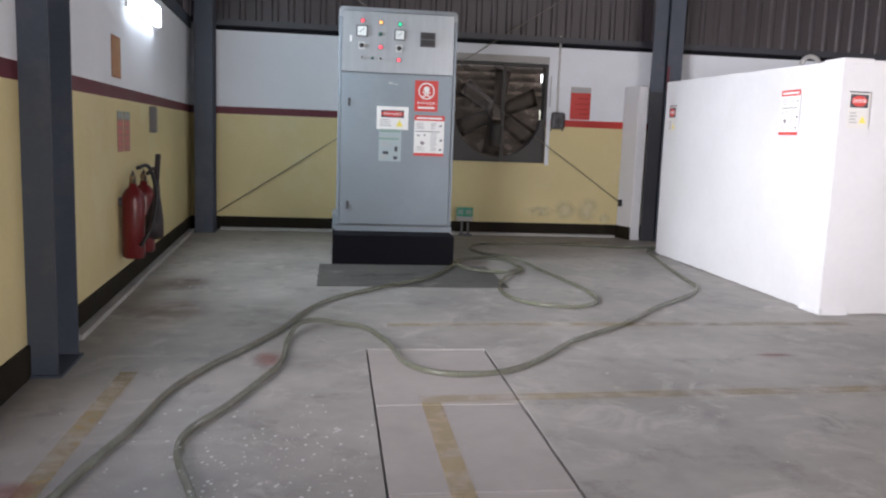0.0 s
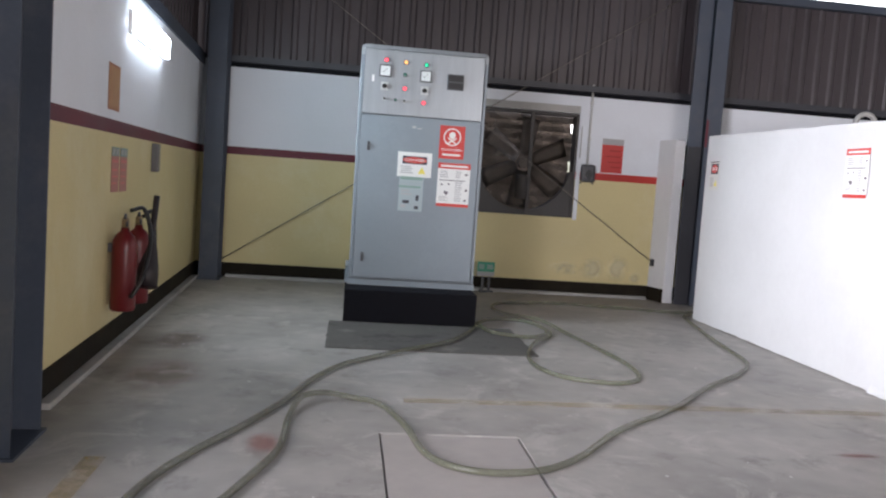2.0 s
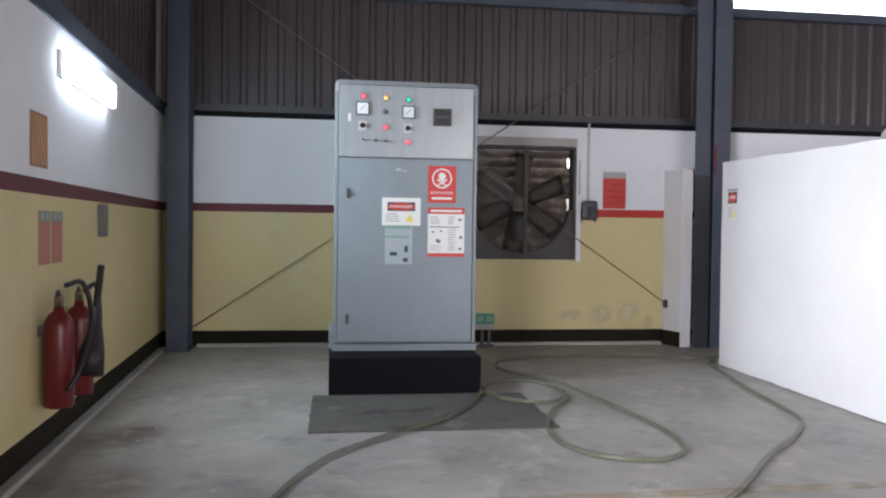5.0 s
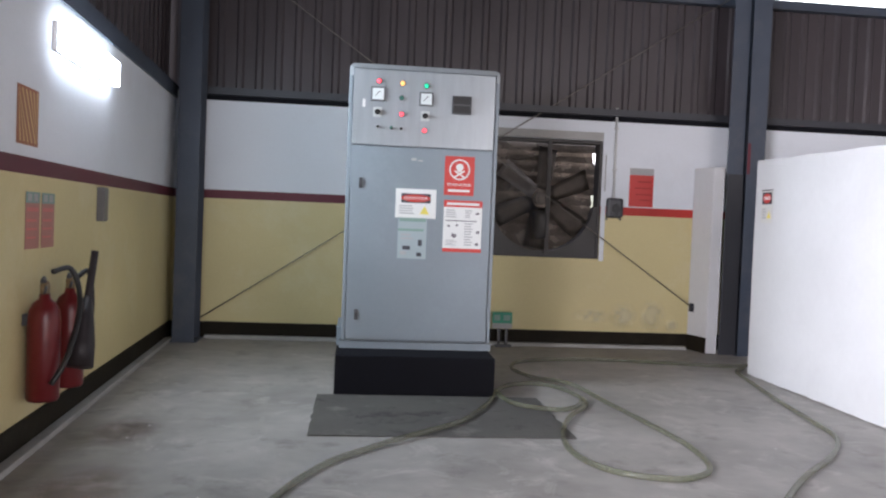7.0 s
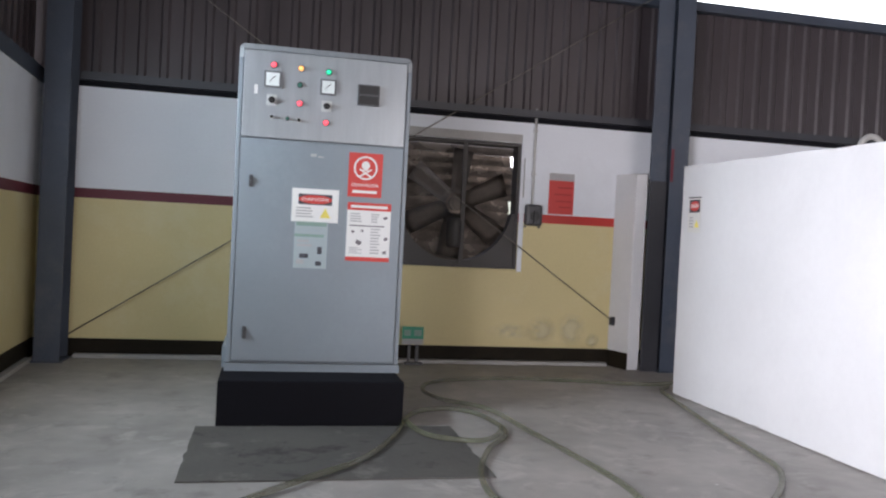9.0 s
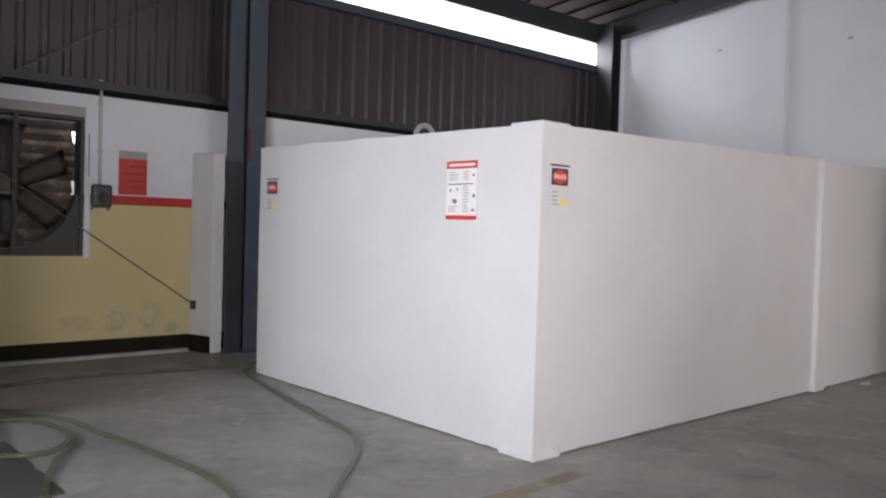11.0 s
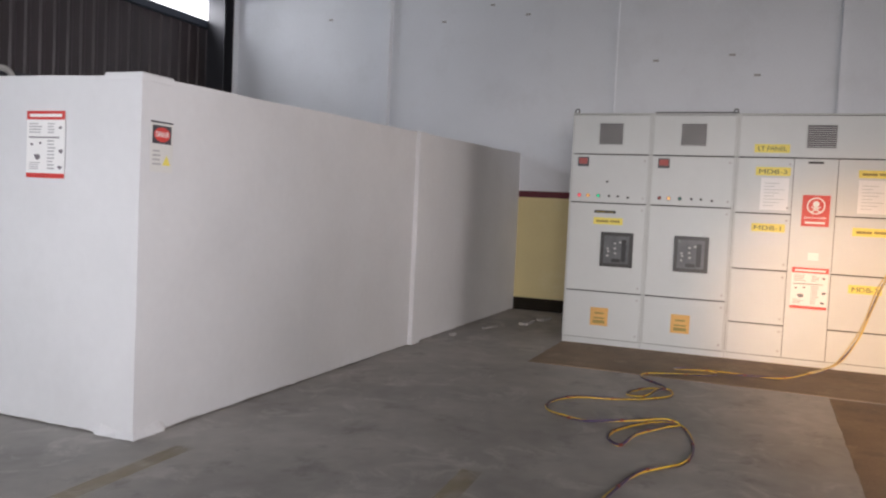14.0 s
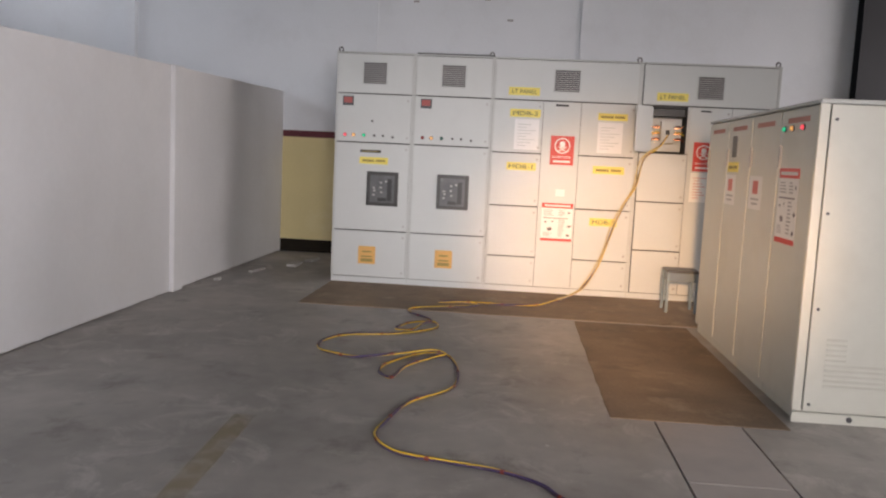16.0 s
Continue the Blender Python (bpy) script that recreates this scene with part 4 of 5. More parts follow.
# exhaust fan in its opening
fan = thing("exhaust_fan", face_frame((2.25, 9.42, 1.62), X), "large dusty six-blade exhaust fan set in the wall", "fan")
R = 0.65
bm = bmesh.new()
n = 48
for k in range(n):  # square frame plate with a round mouth
    a, b = 2 * math.pi * k / n, 2 * math.pi * (k + 1) / n
    sq = lambda t: Vector((math.cos(t), math.sin(t), 0)) / max(abs(math.cos(t)), abs(math.sin(t))) * (R - 0.01)  # noqa: E731
    ci = lambda t: Vector((math.cos(t), math.sin(t), 0)) * 0.585  # noqa: E731
    if 185 < k * 360 / n < 350:
        bm.faces.new([bm.verts.new(p) for p in (sq(a), sq(b), ci(b), ci(a))])
        bm.faces.new([bm.verts.new(p) for p in (ci(a), ci(b), ci(b) - Z * 0.12, ci(a) - Z * 0.12)])
part("mouth_plate", bm, FANFRAME, fan)
bm = bmesh.new()
for x0, x1, y0, y1 in ((-R + 0.004, R - 0.004, -R + 0.004, -R + 0.035), (-R + 0.004, R - 0.004, R - 0.035, R - 0.004), (-R + 0.004, -R + 0.035, -R + 0.035, R - 0.035), (R - 0.035, R - 0.004, -R + 0.035, R - 0.035)):
    box(bm, x0, x1, y0, y1, -0.16, 0.02)
part("frame", bm, FANFRAME, fan)
for k in range(6):
    bm = bmesh.new()
    a = math.radians(60 * k + 22)
    rot = Matrix.Rotation(a, 4, "Z")
    grid = []
    for i in range(7):
        r = 0.10 + 0.455 * i / 6
        w = 0.098 + 0.028 * (i / 6)
        tw = math.radians(32 - 10 * i / 6)
        grid.append([rot @ Vector((r, w * s * math.cos(tw) + 0.02 * (i / 6), -0.06 + w * s * math.sin(tw))) for s in (-1, -0.33, 0.33, 1)])
    vs = [[bm.verts.new(p) for p in row] for row in grid]
    for p, q in zip(vs, vs[1:]):
        for j in range(3):
            bm.faces.new((p[j], q[j], q[j + 1], p[j + 1]))
    bmesh.ops.solidify(bm, geom=list(bm.faces), thickness=0.003)
    part("blade", bm, FANBLADE, fan, smooth=True)
bm = bmesh.new()
disc(bm, 0, 0, -0.10, -0.01, 0.075, 24)
disc(bm, 0, 0, -0.0095, 0.02, 0.05, 16)
part("hub", bm, FANBLADE, fan)
block("post", 0.03, 0.075, -R + 0.036, R - 0.036, 0.022, 0.05, FANFRAME, fan, bev=0.004)
bm = bmesh.new()
lathe(bm, [(0.055, -0.47), (0.075, -0.45), (0.078, -0.20), (0.06, -0.17)], 18)
part("motor", bm, FANFRAME, fan, "grey fan motor", smooth=True, m=pose(-0.03, 0, 0.0, 0, 0, 0) @ Matrix.Translation((0, 0.02, 0.03)) @ Matrix.Rotation(radians(-90), 4, "X"))
for i in range(11):
    y = -R + 0.07 + i * (2 * R - 0.13) / 10
    bm = bmesh.new()
    t = radians(66)
    c, w = Vector((0, y, -0.20)), 0.062 if i in (7, 9) else 0.071
    right = 0.604 if i in (4, 5, 9) else 0.646
    d = Vector((0, math.sin(t), -math.cos(t)))
    e = Vector((0, math.cos(t), math.sin(t))) * 0.001
    q = [bm.verts.new(c + X * (right if sx > 0 else -0.646) + sd * d * w + se * e) for sx in (-1, 1) for sd in (-1, 1) for se in (-1, 1)]
    for f in ((0, 1, 3, 2), (4, 6, 7, 5), (0, 4, 5, 1), (2, 3, 7, 6), (0, 2, 6, 4), (1, 5, 7, 3)):
        bm.faces.new([q[j] for j in f])
    part("shutter_slat", bm, LOUVRE, fan)
block("opening_trim_side", 2.902, 2.955, 9.390, 9.3985, 0.95, 2.36, WHITE, bev=0.004)
structure(bpy.data.objects["opening_trim_side"], "white cement surround of the fan opening", "trim")
structure(block("opening_trim_top", 1.55, 2.9, 9.388, 9.3985, 2.272, 2.36, KERB, bev=0.004), "grey cement lintel over the fan opening", "trim")

# ---------------- west wall ----------------
def on_left(y, z, out=0.0):
    """A face frame on the west wall at the length y and height z."""
    u = (y - 3.85) / math.cos(radians(2.73))
    p = LEFT @ Vector((out, u, z))
    return face_frame(p, LEFT.to_3x3() @ Y)


s = sign("striped_sticker", on_left(5.02, 1.615, 0.002), 0.31, 0.30, "brown-orange sticker with yellow diagonal stripes on the wall", STICKER)
bm = bmesh.new()
for i in range(-3, 7):
    a = i * 0.055
    q = [(a, 0.285), (a + 0.022, 0.285), (a + 0.022 + 0.15, 0.015), (a + 0.15, 0.015)]
    q = [(min(max(x, 0.015), 0.295), y) for x, y in q]
    if q[0][0] < q[1][0] or q[3][0] < q[2][0]:
        bm.faces.new([bm.verts.new((x, y, 0.002)) for x, y in q])
part("stripe", bm, STRIPE, s)
for y0 in (5.17, 5.415):
    s = sign("fire_point_sign", on_left(y0, 1.07, 0.002), 0.215, 0.305, "faded red and green extinguisher instruction sheet", FADEDRED)
    bar_part("header", [(0.0, 0.245, 0.215, 0.305)], FADEDGREEN, s)
    bar_part("print", [(0.02, 0.20, 0.195, 0.222), (0.02, 0.145, 0.17, 0.16), (0.02, 0.10, 0.18, 0.112), (0.02, 0.055, 0.16, 0.066)], SIGNPINK, s, z=0.0018)
    bar_part("pictogram", [(0.03, 0.255, 0.09, 0.295), (0.12, 0.255, 0.18, 0.295)], SIGNGREY, s, z=0.003, z0=0.0021)
gb = thing("wall_box", on_left(6.40, 1.205, 0.0), "small grey metal junction box on the wall", "junction box")
block("case", 0.115, 0.215, 0.01, 0.245, 0.001, 0.05, material("box_grey", (0.125, 0.12, 0.12), 0.45, vary=0.1), gb, bev=0.006)
block("lid", 0.123, 0.207, 0.02, 0.235, 0.0505, 0.056, material("box_lid_grey", (0.15, 0.14, 0.135), 0.4, vary=0.1), gb, bev=0.002)


def extinguisher(m, s, lean, label):
    """Red cylinder with a brass valve, grip, gauge and black hose; local x right, y up, z out."""
    e = thing("fire_extinguisher", m, label, "fire extinguisher", "extinguishers on the wall")
    r = 0.083 * s
    up = Matrix.Rotation(radians(-90), 4, "X") @ Matrix.Diagonal((1, 1, 1, 1))
    up = Matrix(((1, 0, 0, 0), (0, 0, 1, 0), (0, -1, 0, r + 0.02), (0, 0, 0, 1)))
    bm = bmesh.new()
    lathe(bm, [(r * 0.9, 0), (r, 0.015), (r, 0.43 * s), (r * 0.93, 0.48 * s), (r * 0.7, 0.52 * s), (r * 0.35, 0.545 * s), (r * 0.32, 0.57 * s)], 28)
    body = part("cylinder", bm, RED, e, smooth=True, m=up)
    bm = bmesh.new()
    n = 10
    for k in range(n):
        a, b = -0.3 + 1.5 * k / n, -0.3 + 1.5 * (k + 1) / n
        bm.faces.new([bm.verts.new((1.006 * r * math.cos(t), -1.006 * r * math.sin(t), z)) for t, z in ((a, 0.17 * s), (b, 0.17 * s), (b, 0.36 * s), (a, 0.36 * s))])
    part("label_band", bm, SIGNGREY, body, "pale printed label")
    bm = bmesh.new()
    lathe(bm, [(r * 0.30, 0.5705 * s), (r * 0.30, 0.62 * s), (r * 0.2, 0.64 * s)], 14)
    part("valve", bm, BRASS, e, smooth=True, m=up)
    bm = bmesh.new()
    sweep(bm, smooth_path([(0, 0.625 * s, r + 0.02), (-0.05, 0.66 * s, r + 0.03), (-0.11, 0.645 * s, r + 0.04)], 0.02), 0.010, 8)
    sweep(bm, smooth_path([(0, 0.60 * s, r + 0.02), (-0.05, 0.61 * s, r + 0.04), (-0.10, 0.585 * s, r + 0.05)], 0.02), 0.008, 8)
    part("grip", bm, DARKGREY, e, smooth=True)
    bm = bmesh.new()
    disc(bm, -0.03, 0.60 * s, r * 1.25, r * 1.25 + 0.02, 0.026, 16)
    part("gauge", bm, BRASS, e)
    bm = bmesh.new()
    sweep(bm, smooth_path(lean, 0.025), 0.015 * s, 8)
    part("hose", bm, BLACK, e, "black rubber hose", smooth=True)
    block("bracket", -0.03, 0.03, 0.40 * s, 0.46 * s, 0.0, 0.03, DARKGREY, e)
    return e


extinguisher(on_left(5.19, 0.275, 0.0), 0.99, [(0.03, 0.68, 0.13), (0.14, 0.69, 0.19), (0.13, 0.55, 0.24), (0.05, 0.38, 0.25), (-0.05, 0.20, 0.22), (-0.09, 0.10, 0.17)], "red fire extinguisher with a black hose hung on the wall")
e2 = extinguisher(on_left(5.62, 0.262, 0.0), 1.0, [(0.02, 0.63, 0.13), (0.13, 0.66, 0.17), (0.10, 0.45, 0.20), (-0.02, 0.30, 0.21), (-0.05, 0.20, 0.21)], "red fire extinguisher with a long black discharge horn")
bm = bmesh.new()
sweep(bm, smooth_path([(0.04, 0.50, 0.19), (0.10, 0.62, 0.19), (0.155, 0.74, 0.19), (0.17, 0.78, 0.19)], 0.05), 0.022, 12)
cone = Matrix.Translation((-0.155, 0.0, 0.19)) @ Matrix.Rotation(radians(-21), 4, "Z") @ Matrix.Rotation(radians(-90), 4, "X")
ring = [(0.078, 0.14), (0.072, 0.28), (0.05, 0.42), (0.022, 0.56)]
start = len(bm.verts)
lathe(bm, ring, 18)
bm.verts.ensure_lookup_table()
for v in list(bm.verts)[start:]:
    v.co = cone @ v.co
part("horn", bm, HORN, e2, "black discharge horn", smooth=True)

batten = thing("batten_light_fitting", on_left(5.48, 2.19, 0.0), "lit white fluorescent batten on the wall", "lamp")
block("housing", 0.06, 1.28, -0.01, 0.155, 0.001, 0.03, SIGNWHITE, batten, bev=0.006)
block("diffuser", 0.054, 1.286, -0.015, 0.16, 0.031, 0.075, TUBE, batten, "glowing white diffuser", bev=0.012)
for x in (0.045, 1.2865):
    block("end_cap", x, x + 0.0085, -0.01, 0.155, 0.001, 0.030, SIGNWHITE, batten, bev=0.004)

# ---------------- floor things ----------------
def mat_on_floor(name, x0, x1, y0, y1, mats, label, thick=0.008, z=0.0, ripple=0.0):
    bm = bmesh.new()
    n, k = 40, 12
    top = [[bm.verts.new((x0 + (x1 - x0) * i / n + (0.018 * noise.noise((j * 0.9, i * 0.2, 3)) if i in (0, n) else 0), y0 + (y1 - y0) * j / k + (0.008 * noise.noise((i * 0.4, j, 8)) if j in (0, k) else 0), z + thick + ripple * max(0, noise.noise((i * 0.25, j * 0.3, x0))))) for j in range(k + 1)] for i in range(n + 1)]
    for i in range(n):
        for j in range(k):
            bm.faces.new((top[i][j], top[i + 1][j], top[i + 1][j + 1], top[i][j + 1]))
    rim = [top[i][0] for i in range(n + 1)] + [top[n][j] for j in range(1, k + 1)] + [top[i][k] for i in range(n - 1, -1, -1)] + [top[0][j] for j in range(k - 1, 0, -1)]
    low = [bm.verts.new((v.co.x, v.co.y, z + 0.0005)) for v in rim]
    for i in range(len(rim)):
        bm.faces.new((rim[i], low[i], low[(i + 1) % len(rim)], rim[(i + 1) % len(rim)]))
    return tagged(part(name, bm, mats), label, "mat")


mat_on_floor("rubber_mat", 0.0, 1.64, 5.56, 6.69, GREYMAT, "dusty grey rubber mat before the cabinet plinth")
mat_on_floor("rubber_mat", 7.40, 8.73, -1.0, 3.375, RUBBER, "brown rubber mat along the switchboards", thick=0.005, ripple=0.012)
mat_on_floor("rubber_mat", 4.74, 7.34, 0.03, 0.96, RUBBER, "brown rubber mat beside the feeder cabinets", thick=0.004)


def hose(name, pts, r, mats, label, lift=0.0):
    bm = bmesh.new()
    sweep(bm, smooth_path([(x, y, r + (p[0] if p else 0.0)) for x, y, *p in pts], 0.04), r, 10)
    return tagged(part(name, bm, mats, smooth=True), label, "hose")


hose("water_hose", [(-0.84, 0.7), (-0.82, 1.3), (-0.76, 1.84), (-0.69, 2.25), (-0.63, 2.76), (-0.51, 3.17), (-0.33, 3.60), (-0.17, 4.06), (-0.05, 4.53), (0.13, 4.96), (0.36, 5.26), (0.63, 5.52, 0.01), (0.94, 5.84, 0.01), (1.15, 6.22, 0.01), (1.28, 6.56, 0.01), (1.36, 6.85), (1.51, 7.10), (1.74, 7.18), (1.91, 7.02), (1.98, 6.63), (1.93, 6.38), (1.74, 6.06, 0.01), (1.60, 5.72), (1.53, 5.40), (1.54, 5.12), (1.65, 4.88), (1.86, 4.76), (2.05, 4.77), (2.22, 4.95), (2.28, 5.37), (2.22, 5.95), (2.14, 6.50), (1.99, 7.02, 0.035), (1.77, 7.50), (1.68, 7.86), (1.79, 8.18), (2.05, 8.35), (2.62, 8.44), (3.2, 8.36), (3.82, 8.22), (4.15, 8.3)], 0.0170, HOSE, "greenish clear water hose lying in loops on the floor")
hose("water_hose", [(-0.20, 0.7), (-0.24, 1.2), (-0.33, 1.57), (-0.45, 1.96), (-0.45, 2.22), (-0.34, 2.51), (-0.24, 2.84), (-0.14, 3.24), (-0.13, 3.72), (-0.08, 4.02, 0.03), (0.04, 4.16, 0.02), (0.18, 4.16), (0.35, 4.04), (0.47, 3.66), (0.55, 3.20), (0.74, 3.01), (1.03, 3.03), (1.30, 3.25), (1.65, 3.70), (2.16, 4.18), (2.63, 4.74), (3.04, 5.15), (3.26, 5.42), (3.39, 5.67), (3.46, 6.05), (3.55, 6.60), (3.66, 7.15), (3.76, 7.64), (3.84, 7.95), (3.98, 8.10)], 0.0170, HOSE, "greenish clear water hose snaking across the floor")
hose("water_hose", [(1.35, 6.76, 0.012), (1.38, 6.50, 0.012), (1.47, 6.33, 0.012), (1.71, 6.22, 0.012), (1.86, 6.32, 0.02), (1.93, 6.46, 0.03)], 0.0170, HOSE, "short bend of greenish hose on the grey mat")

# twisted temporary supply cable from the open compartment
path = smooth_path([(3.1, 0.85, 0.02), (3.42, 1.08, 0.02), (3.61, 1.27, 0.02), (3.75, 1.36, 0.02), (3.86, 1.54, 0.02), (3.92, 1.79, 0.02), (3.99, 2, 0.02), (4.17, 2.12, 0.02), (4.38, 2.11, 0.02), (4.75, 2.03, 0.02), (5.01, 1.84, 0.02), (5.3, 1.81, 0.02), (5.61, 1.85, 0.02), (5.85, 1.94, 0.02), (5.82, 2.1, 0.02), (5.59, 2.25, 0.02), (5.42, 2.3, 0.02), (5.27, 2.28, 0.02), (5.2, 2.2, 0.02), (5.42, 2.14, 0.04), (5.66, 2, 0.04), (5.72, 1.92, 0.05), (5.78, 2.02, 0.06), (5.7, 2.2, 0.05), (5.63, 2.48, 0.02), (5.68, 2.66, 0.02), (5.8, 2.79, 0.02), (6.03, 2.82, 0.02), (6.26, 2.7, 0.02), (6.36, 2.41, 0.02), (6.52, 2.19, 0.02), (6.7, 2.07, 0.02), (6.9, 2.12, 0.02), (6.78, 2.29, 0.03), (6.58, 2.38, 0.02), (6.52, 2.25, 0.03), (6.75, 2.18, 0.04), (6.98, 2.15, 0.02), (7.27, 2.365, 0.02), (7.44, 2.35, 0.02), (7.52, 2.12, 0.03), (7.6, 1.86, 0.04), (7.7, 1.8, 0.05), (7.75, 2.04, 0.05), (7.62, 2.14, 0.06), (7.7, 1.9, 0.06), (7.84, 1.6, 0.03), (7.93, 1.28, 0.03), (8.2, 1.08, 0.03), (8.48, 0.93, 0.04), (8.62, 0.8, 0.1), (8.66, 0.65, 0.33), (8.66, 0.52, 0.73), (8.65, 0.43, 0.96), (8.63, 0.34, 1.14), (8.65, 0.27, 1.42), (8.72, 0.12, 1.55), (8.82, 0.02, 1.68)], 0.02)
cable = thing("supply_cable", pose(0, 0, 0), "yellow and dark twisted supply cable trailing over the floor", "cable")
for name, mm, phase in (("yellow_core", WIREYELLOW, 0.0), ("blue_core", WIREBLUE, 2.1), ("dark_core", WIREDARK, 4.2)):
    out, s = [], 0.0
    for i, c in enumerate(path):
        s += (c - path[max(i - 1, 0)]).length
        d = (path[min(i + 1, len(path) - 1)] - path[max(i - 1, 0)]).normalized()
        side = d.cross(Z)
        side = side.normalized() if side.length > 1e-3 else X.copy()
        w = s * 5.5 + phase + 1.5 * math.sin(s * 2.3)
        out.append(c - Z * 0.0105 + 0.0052 * (math.cos(w) * side + math.sin(w) * side.cross(d)))
    bm = bmesh.new()
    sweep(bm, out, 0.0056 if mm is WIREYELLOW else 0.0046, 6)
    part(name, bm, mm, cable, smooth=True)
riser = smooth_path([(8.25, 1.05, 0.03), (8.47, 0.93, 0.04), (8.61, 0.80, 0.10), (8.645, 0.66, 0.33), (8.645, 0.53, 0.73), (8.63, 0.44, 0.96), (8.61, 0.35, 1.14), (8.63, 0.285, 1.42), (8.70, 0.13, 1.54)], 0.03)
for k in (-1, 1):
    bm = bmesh.new()
    sweep(bm, [p + Vector((-0.008, 0.012 * k + 0.006 * math.sin(i * 0.35 + k), 0)) for i, p in enumerate(riser)], 0.0062, 6)
    part("yellow_core", bm, WIREPALE, cable, smooth=True)
acc = 0.0
for i in range(1, len(path) - 1):
    acc += (path[i] - path[i - 1]).length
    if acc > 0.33:
        acc = 0.0
        bm = bmesh.new()
        d = (path[i + 1] - path[i]).normalized()
        sweep(bm, [path[i] - d * 0.012 - Z * 0.0105, path[i] + d * 0.006 - Z * 0.0105], 0.0106, 8)
        part("tape", bm, WIRERED, cable, "red binding tape")

# ---------------- low-tension switchboards ----------------
PX = 8.75
BEZEL = material("breaker_bezel", (0.028, 0.026, 0.025), 0.35, vary=0.1, bump=0.0)
BREAKERGREY = material("breaker_grey", (0.13, 0.135, 0.14), 0.25, vary=0.25, big=6, bump=0.0)
TOP = 2.345


def unit(name, y_left, width, label):
    u = thing(name, face_frame((PX, y_left, 0), -Y), label, "switchboard", "row of switchboards")
    # whole body coloured dark so the door gaps read as shadow lines
    block("body", 0.004, width - 0.004, 0.062, TOP, -0.9, -0.002, GAPSHADE, u)
    block("plinth", 0.002, width - 0.002, 0.0, 0.06, -0.88, 0.004, RAL, u)
    for x in (0.0, width - 0.022):
        block("edge_post", x + 0.001, x + 0.021, 0.0625, TOP, -0.0015, 0.012, RALFRAME, u)
    block("top_lip", 0.0, width, TOP + 0.001, TOP + 0.014, -0.9, 0.016, RALFRAME, u)
    return u


def door_on(u, x0, x1, z0, z1, name="door", mats=RAL, locks=True):
    d = block(name, x0 + 0.002, x1 - 0.002, z0 + 0.006, z1 - 0.006, -0.0015, 0.018, mats, u, bev=0.003)
    if locks:
        for z in (z0 + 0.06, z1 - 0.06):
            bm = bmesh.new()
            disc(bm, x1 - 0.035, z, 0.0182, 0.026, 0.011, 12)
            part("lock", bm, SIGNGREY, d)
    return d


def vent_on(d, x0, x1, z0, z1):
    v = block("vent", x0, x1, z0, z1, 0.0182, 0.024, RALFRAME, d, "louvred vent grille", bev=0.002)
    block("vent_dark", x0 + 0.012, x1 - 0.012, z0 + 0.012, z1 - 0.012, 0.0242, 0.0252, BLACK, v)
    n = 10
    for i in range(n):
        z = z0 + 0.016 + (z1 - z0 - 0.034) * i / n
        block("slat", x0 + 0.013, x1 - 0.013, z + 0.004, z + 0.0115, 0.0254, 0.031, SIGNGREY, v)


def label_on(d, x0, x1, z0, z1, text="", mats=SIGNYELLOW, z=0.0185):
    b = block("label", x0, x1, z0, z1, z, z + 0.0015, mats, d)
    if text:
        lettering("word", text, (x0 + x1) / 2, (z0 + z1) / 2 - 0.004, (z1 - z0) * 0.72, SIGNDARK, b, z=z + 0.0022, width=(x1 - x0) * 0.8)
    else:
        bar_part("print", [(x0 + (x1 - x0) * 0.1, z0 + (z1 - z0) * 0.32, x0 + (x1 - x0) * 0.52, z0 + (z1 - z0) * 0.62), (x0 + (x1 - x0) * 0.57, z0 + (z1 - z0) * 0.36, x0 + (x1 - x0) * 0.9, z0 + (z1 - z0) * 0.64)], LABELPRINT, b, z=z + 0.0024, z0=z + 0.0016)
    return b


def breaker_on(d, x0, x1, z0, z1):
    f = block("breaker_bezel", x0, x1, z0, z1, 0.0182, 0.034, BEZEL, d, "dark breaker bezel", bev=0.005)
    w, h = x1 - x0, z1 - z0
    g = block("breaker_face", x0 + w * 0.11, x1 - w * 0.11, z0 + h * 0.10, z1 - h * 0.10, 0.0342, 0.038, BREAKERGREY, f, "grey air circuit breaker face")
    block("dark_side", x0 + w * 0.66, x0 + w * 0.80, z0 + h * 0.16, z0 + h * 0.80, 0.0382, 0.044, BLACK, g)
    block("lower_window", x0 + w * 0.36, x0 + w * 0.64, z0 + h * 0.14, z0 + h * 0.24, 0.0382, 0.041, BLACK, g)
    bm = bmesh.new()
    for i, (a, b) in enumerate(((0.20, 0.30), (0.22, 0.42), (0.42, 0.52), (0.44, 0.38), (0.42, 0.66), (0.58, 0.70), (0.20, 0.50))):
        box(bm, x0 + w * a, x0 + w * (a + 0.07), z0 + h * b, z0 + h * (b + 0.045), 0.0382, 0.041)
    tagged(part("buttons", bm, SIGNGREY, g), kind="stuff")


def eye_bolt(u, x):
    bm = bmesh.new()
    disc_pts = [Vector((x + 0.02 * math.cos(a), TOP + 0.037 + 0.022 * math.sin(a), -0.03)) for a in np.linspace(0, 2 * math.pi, 13)]
    sweep(bm, disc_pts, 0.007, 6)
    box(bm, x - 0.015, x + 0.015, TOP + 0.0145, TOP + 0.02, -0.045, -0.015)
    part("lifting_eye", bm, DARKGREY, u, smooth=False)


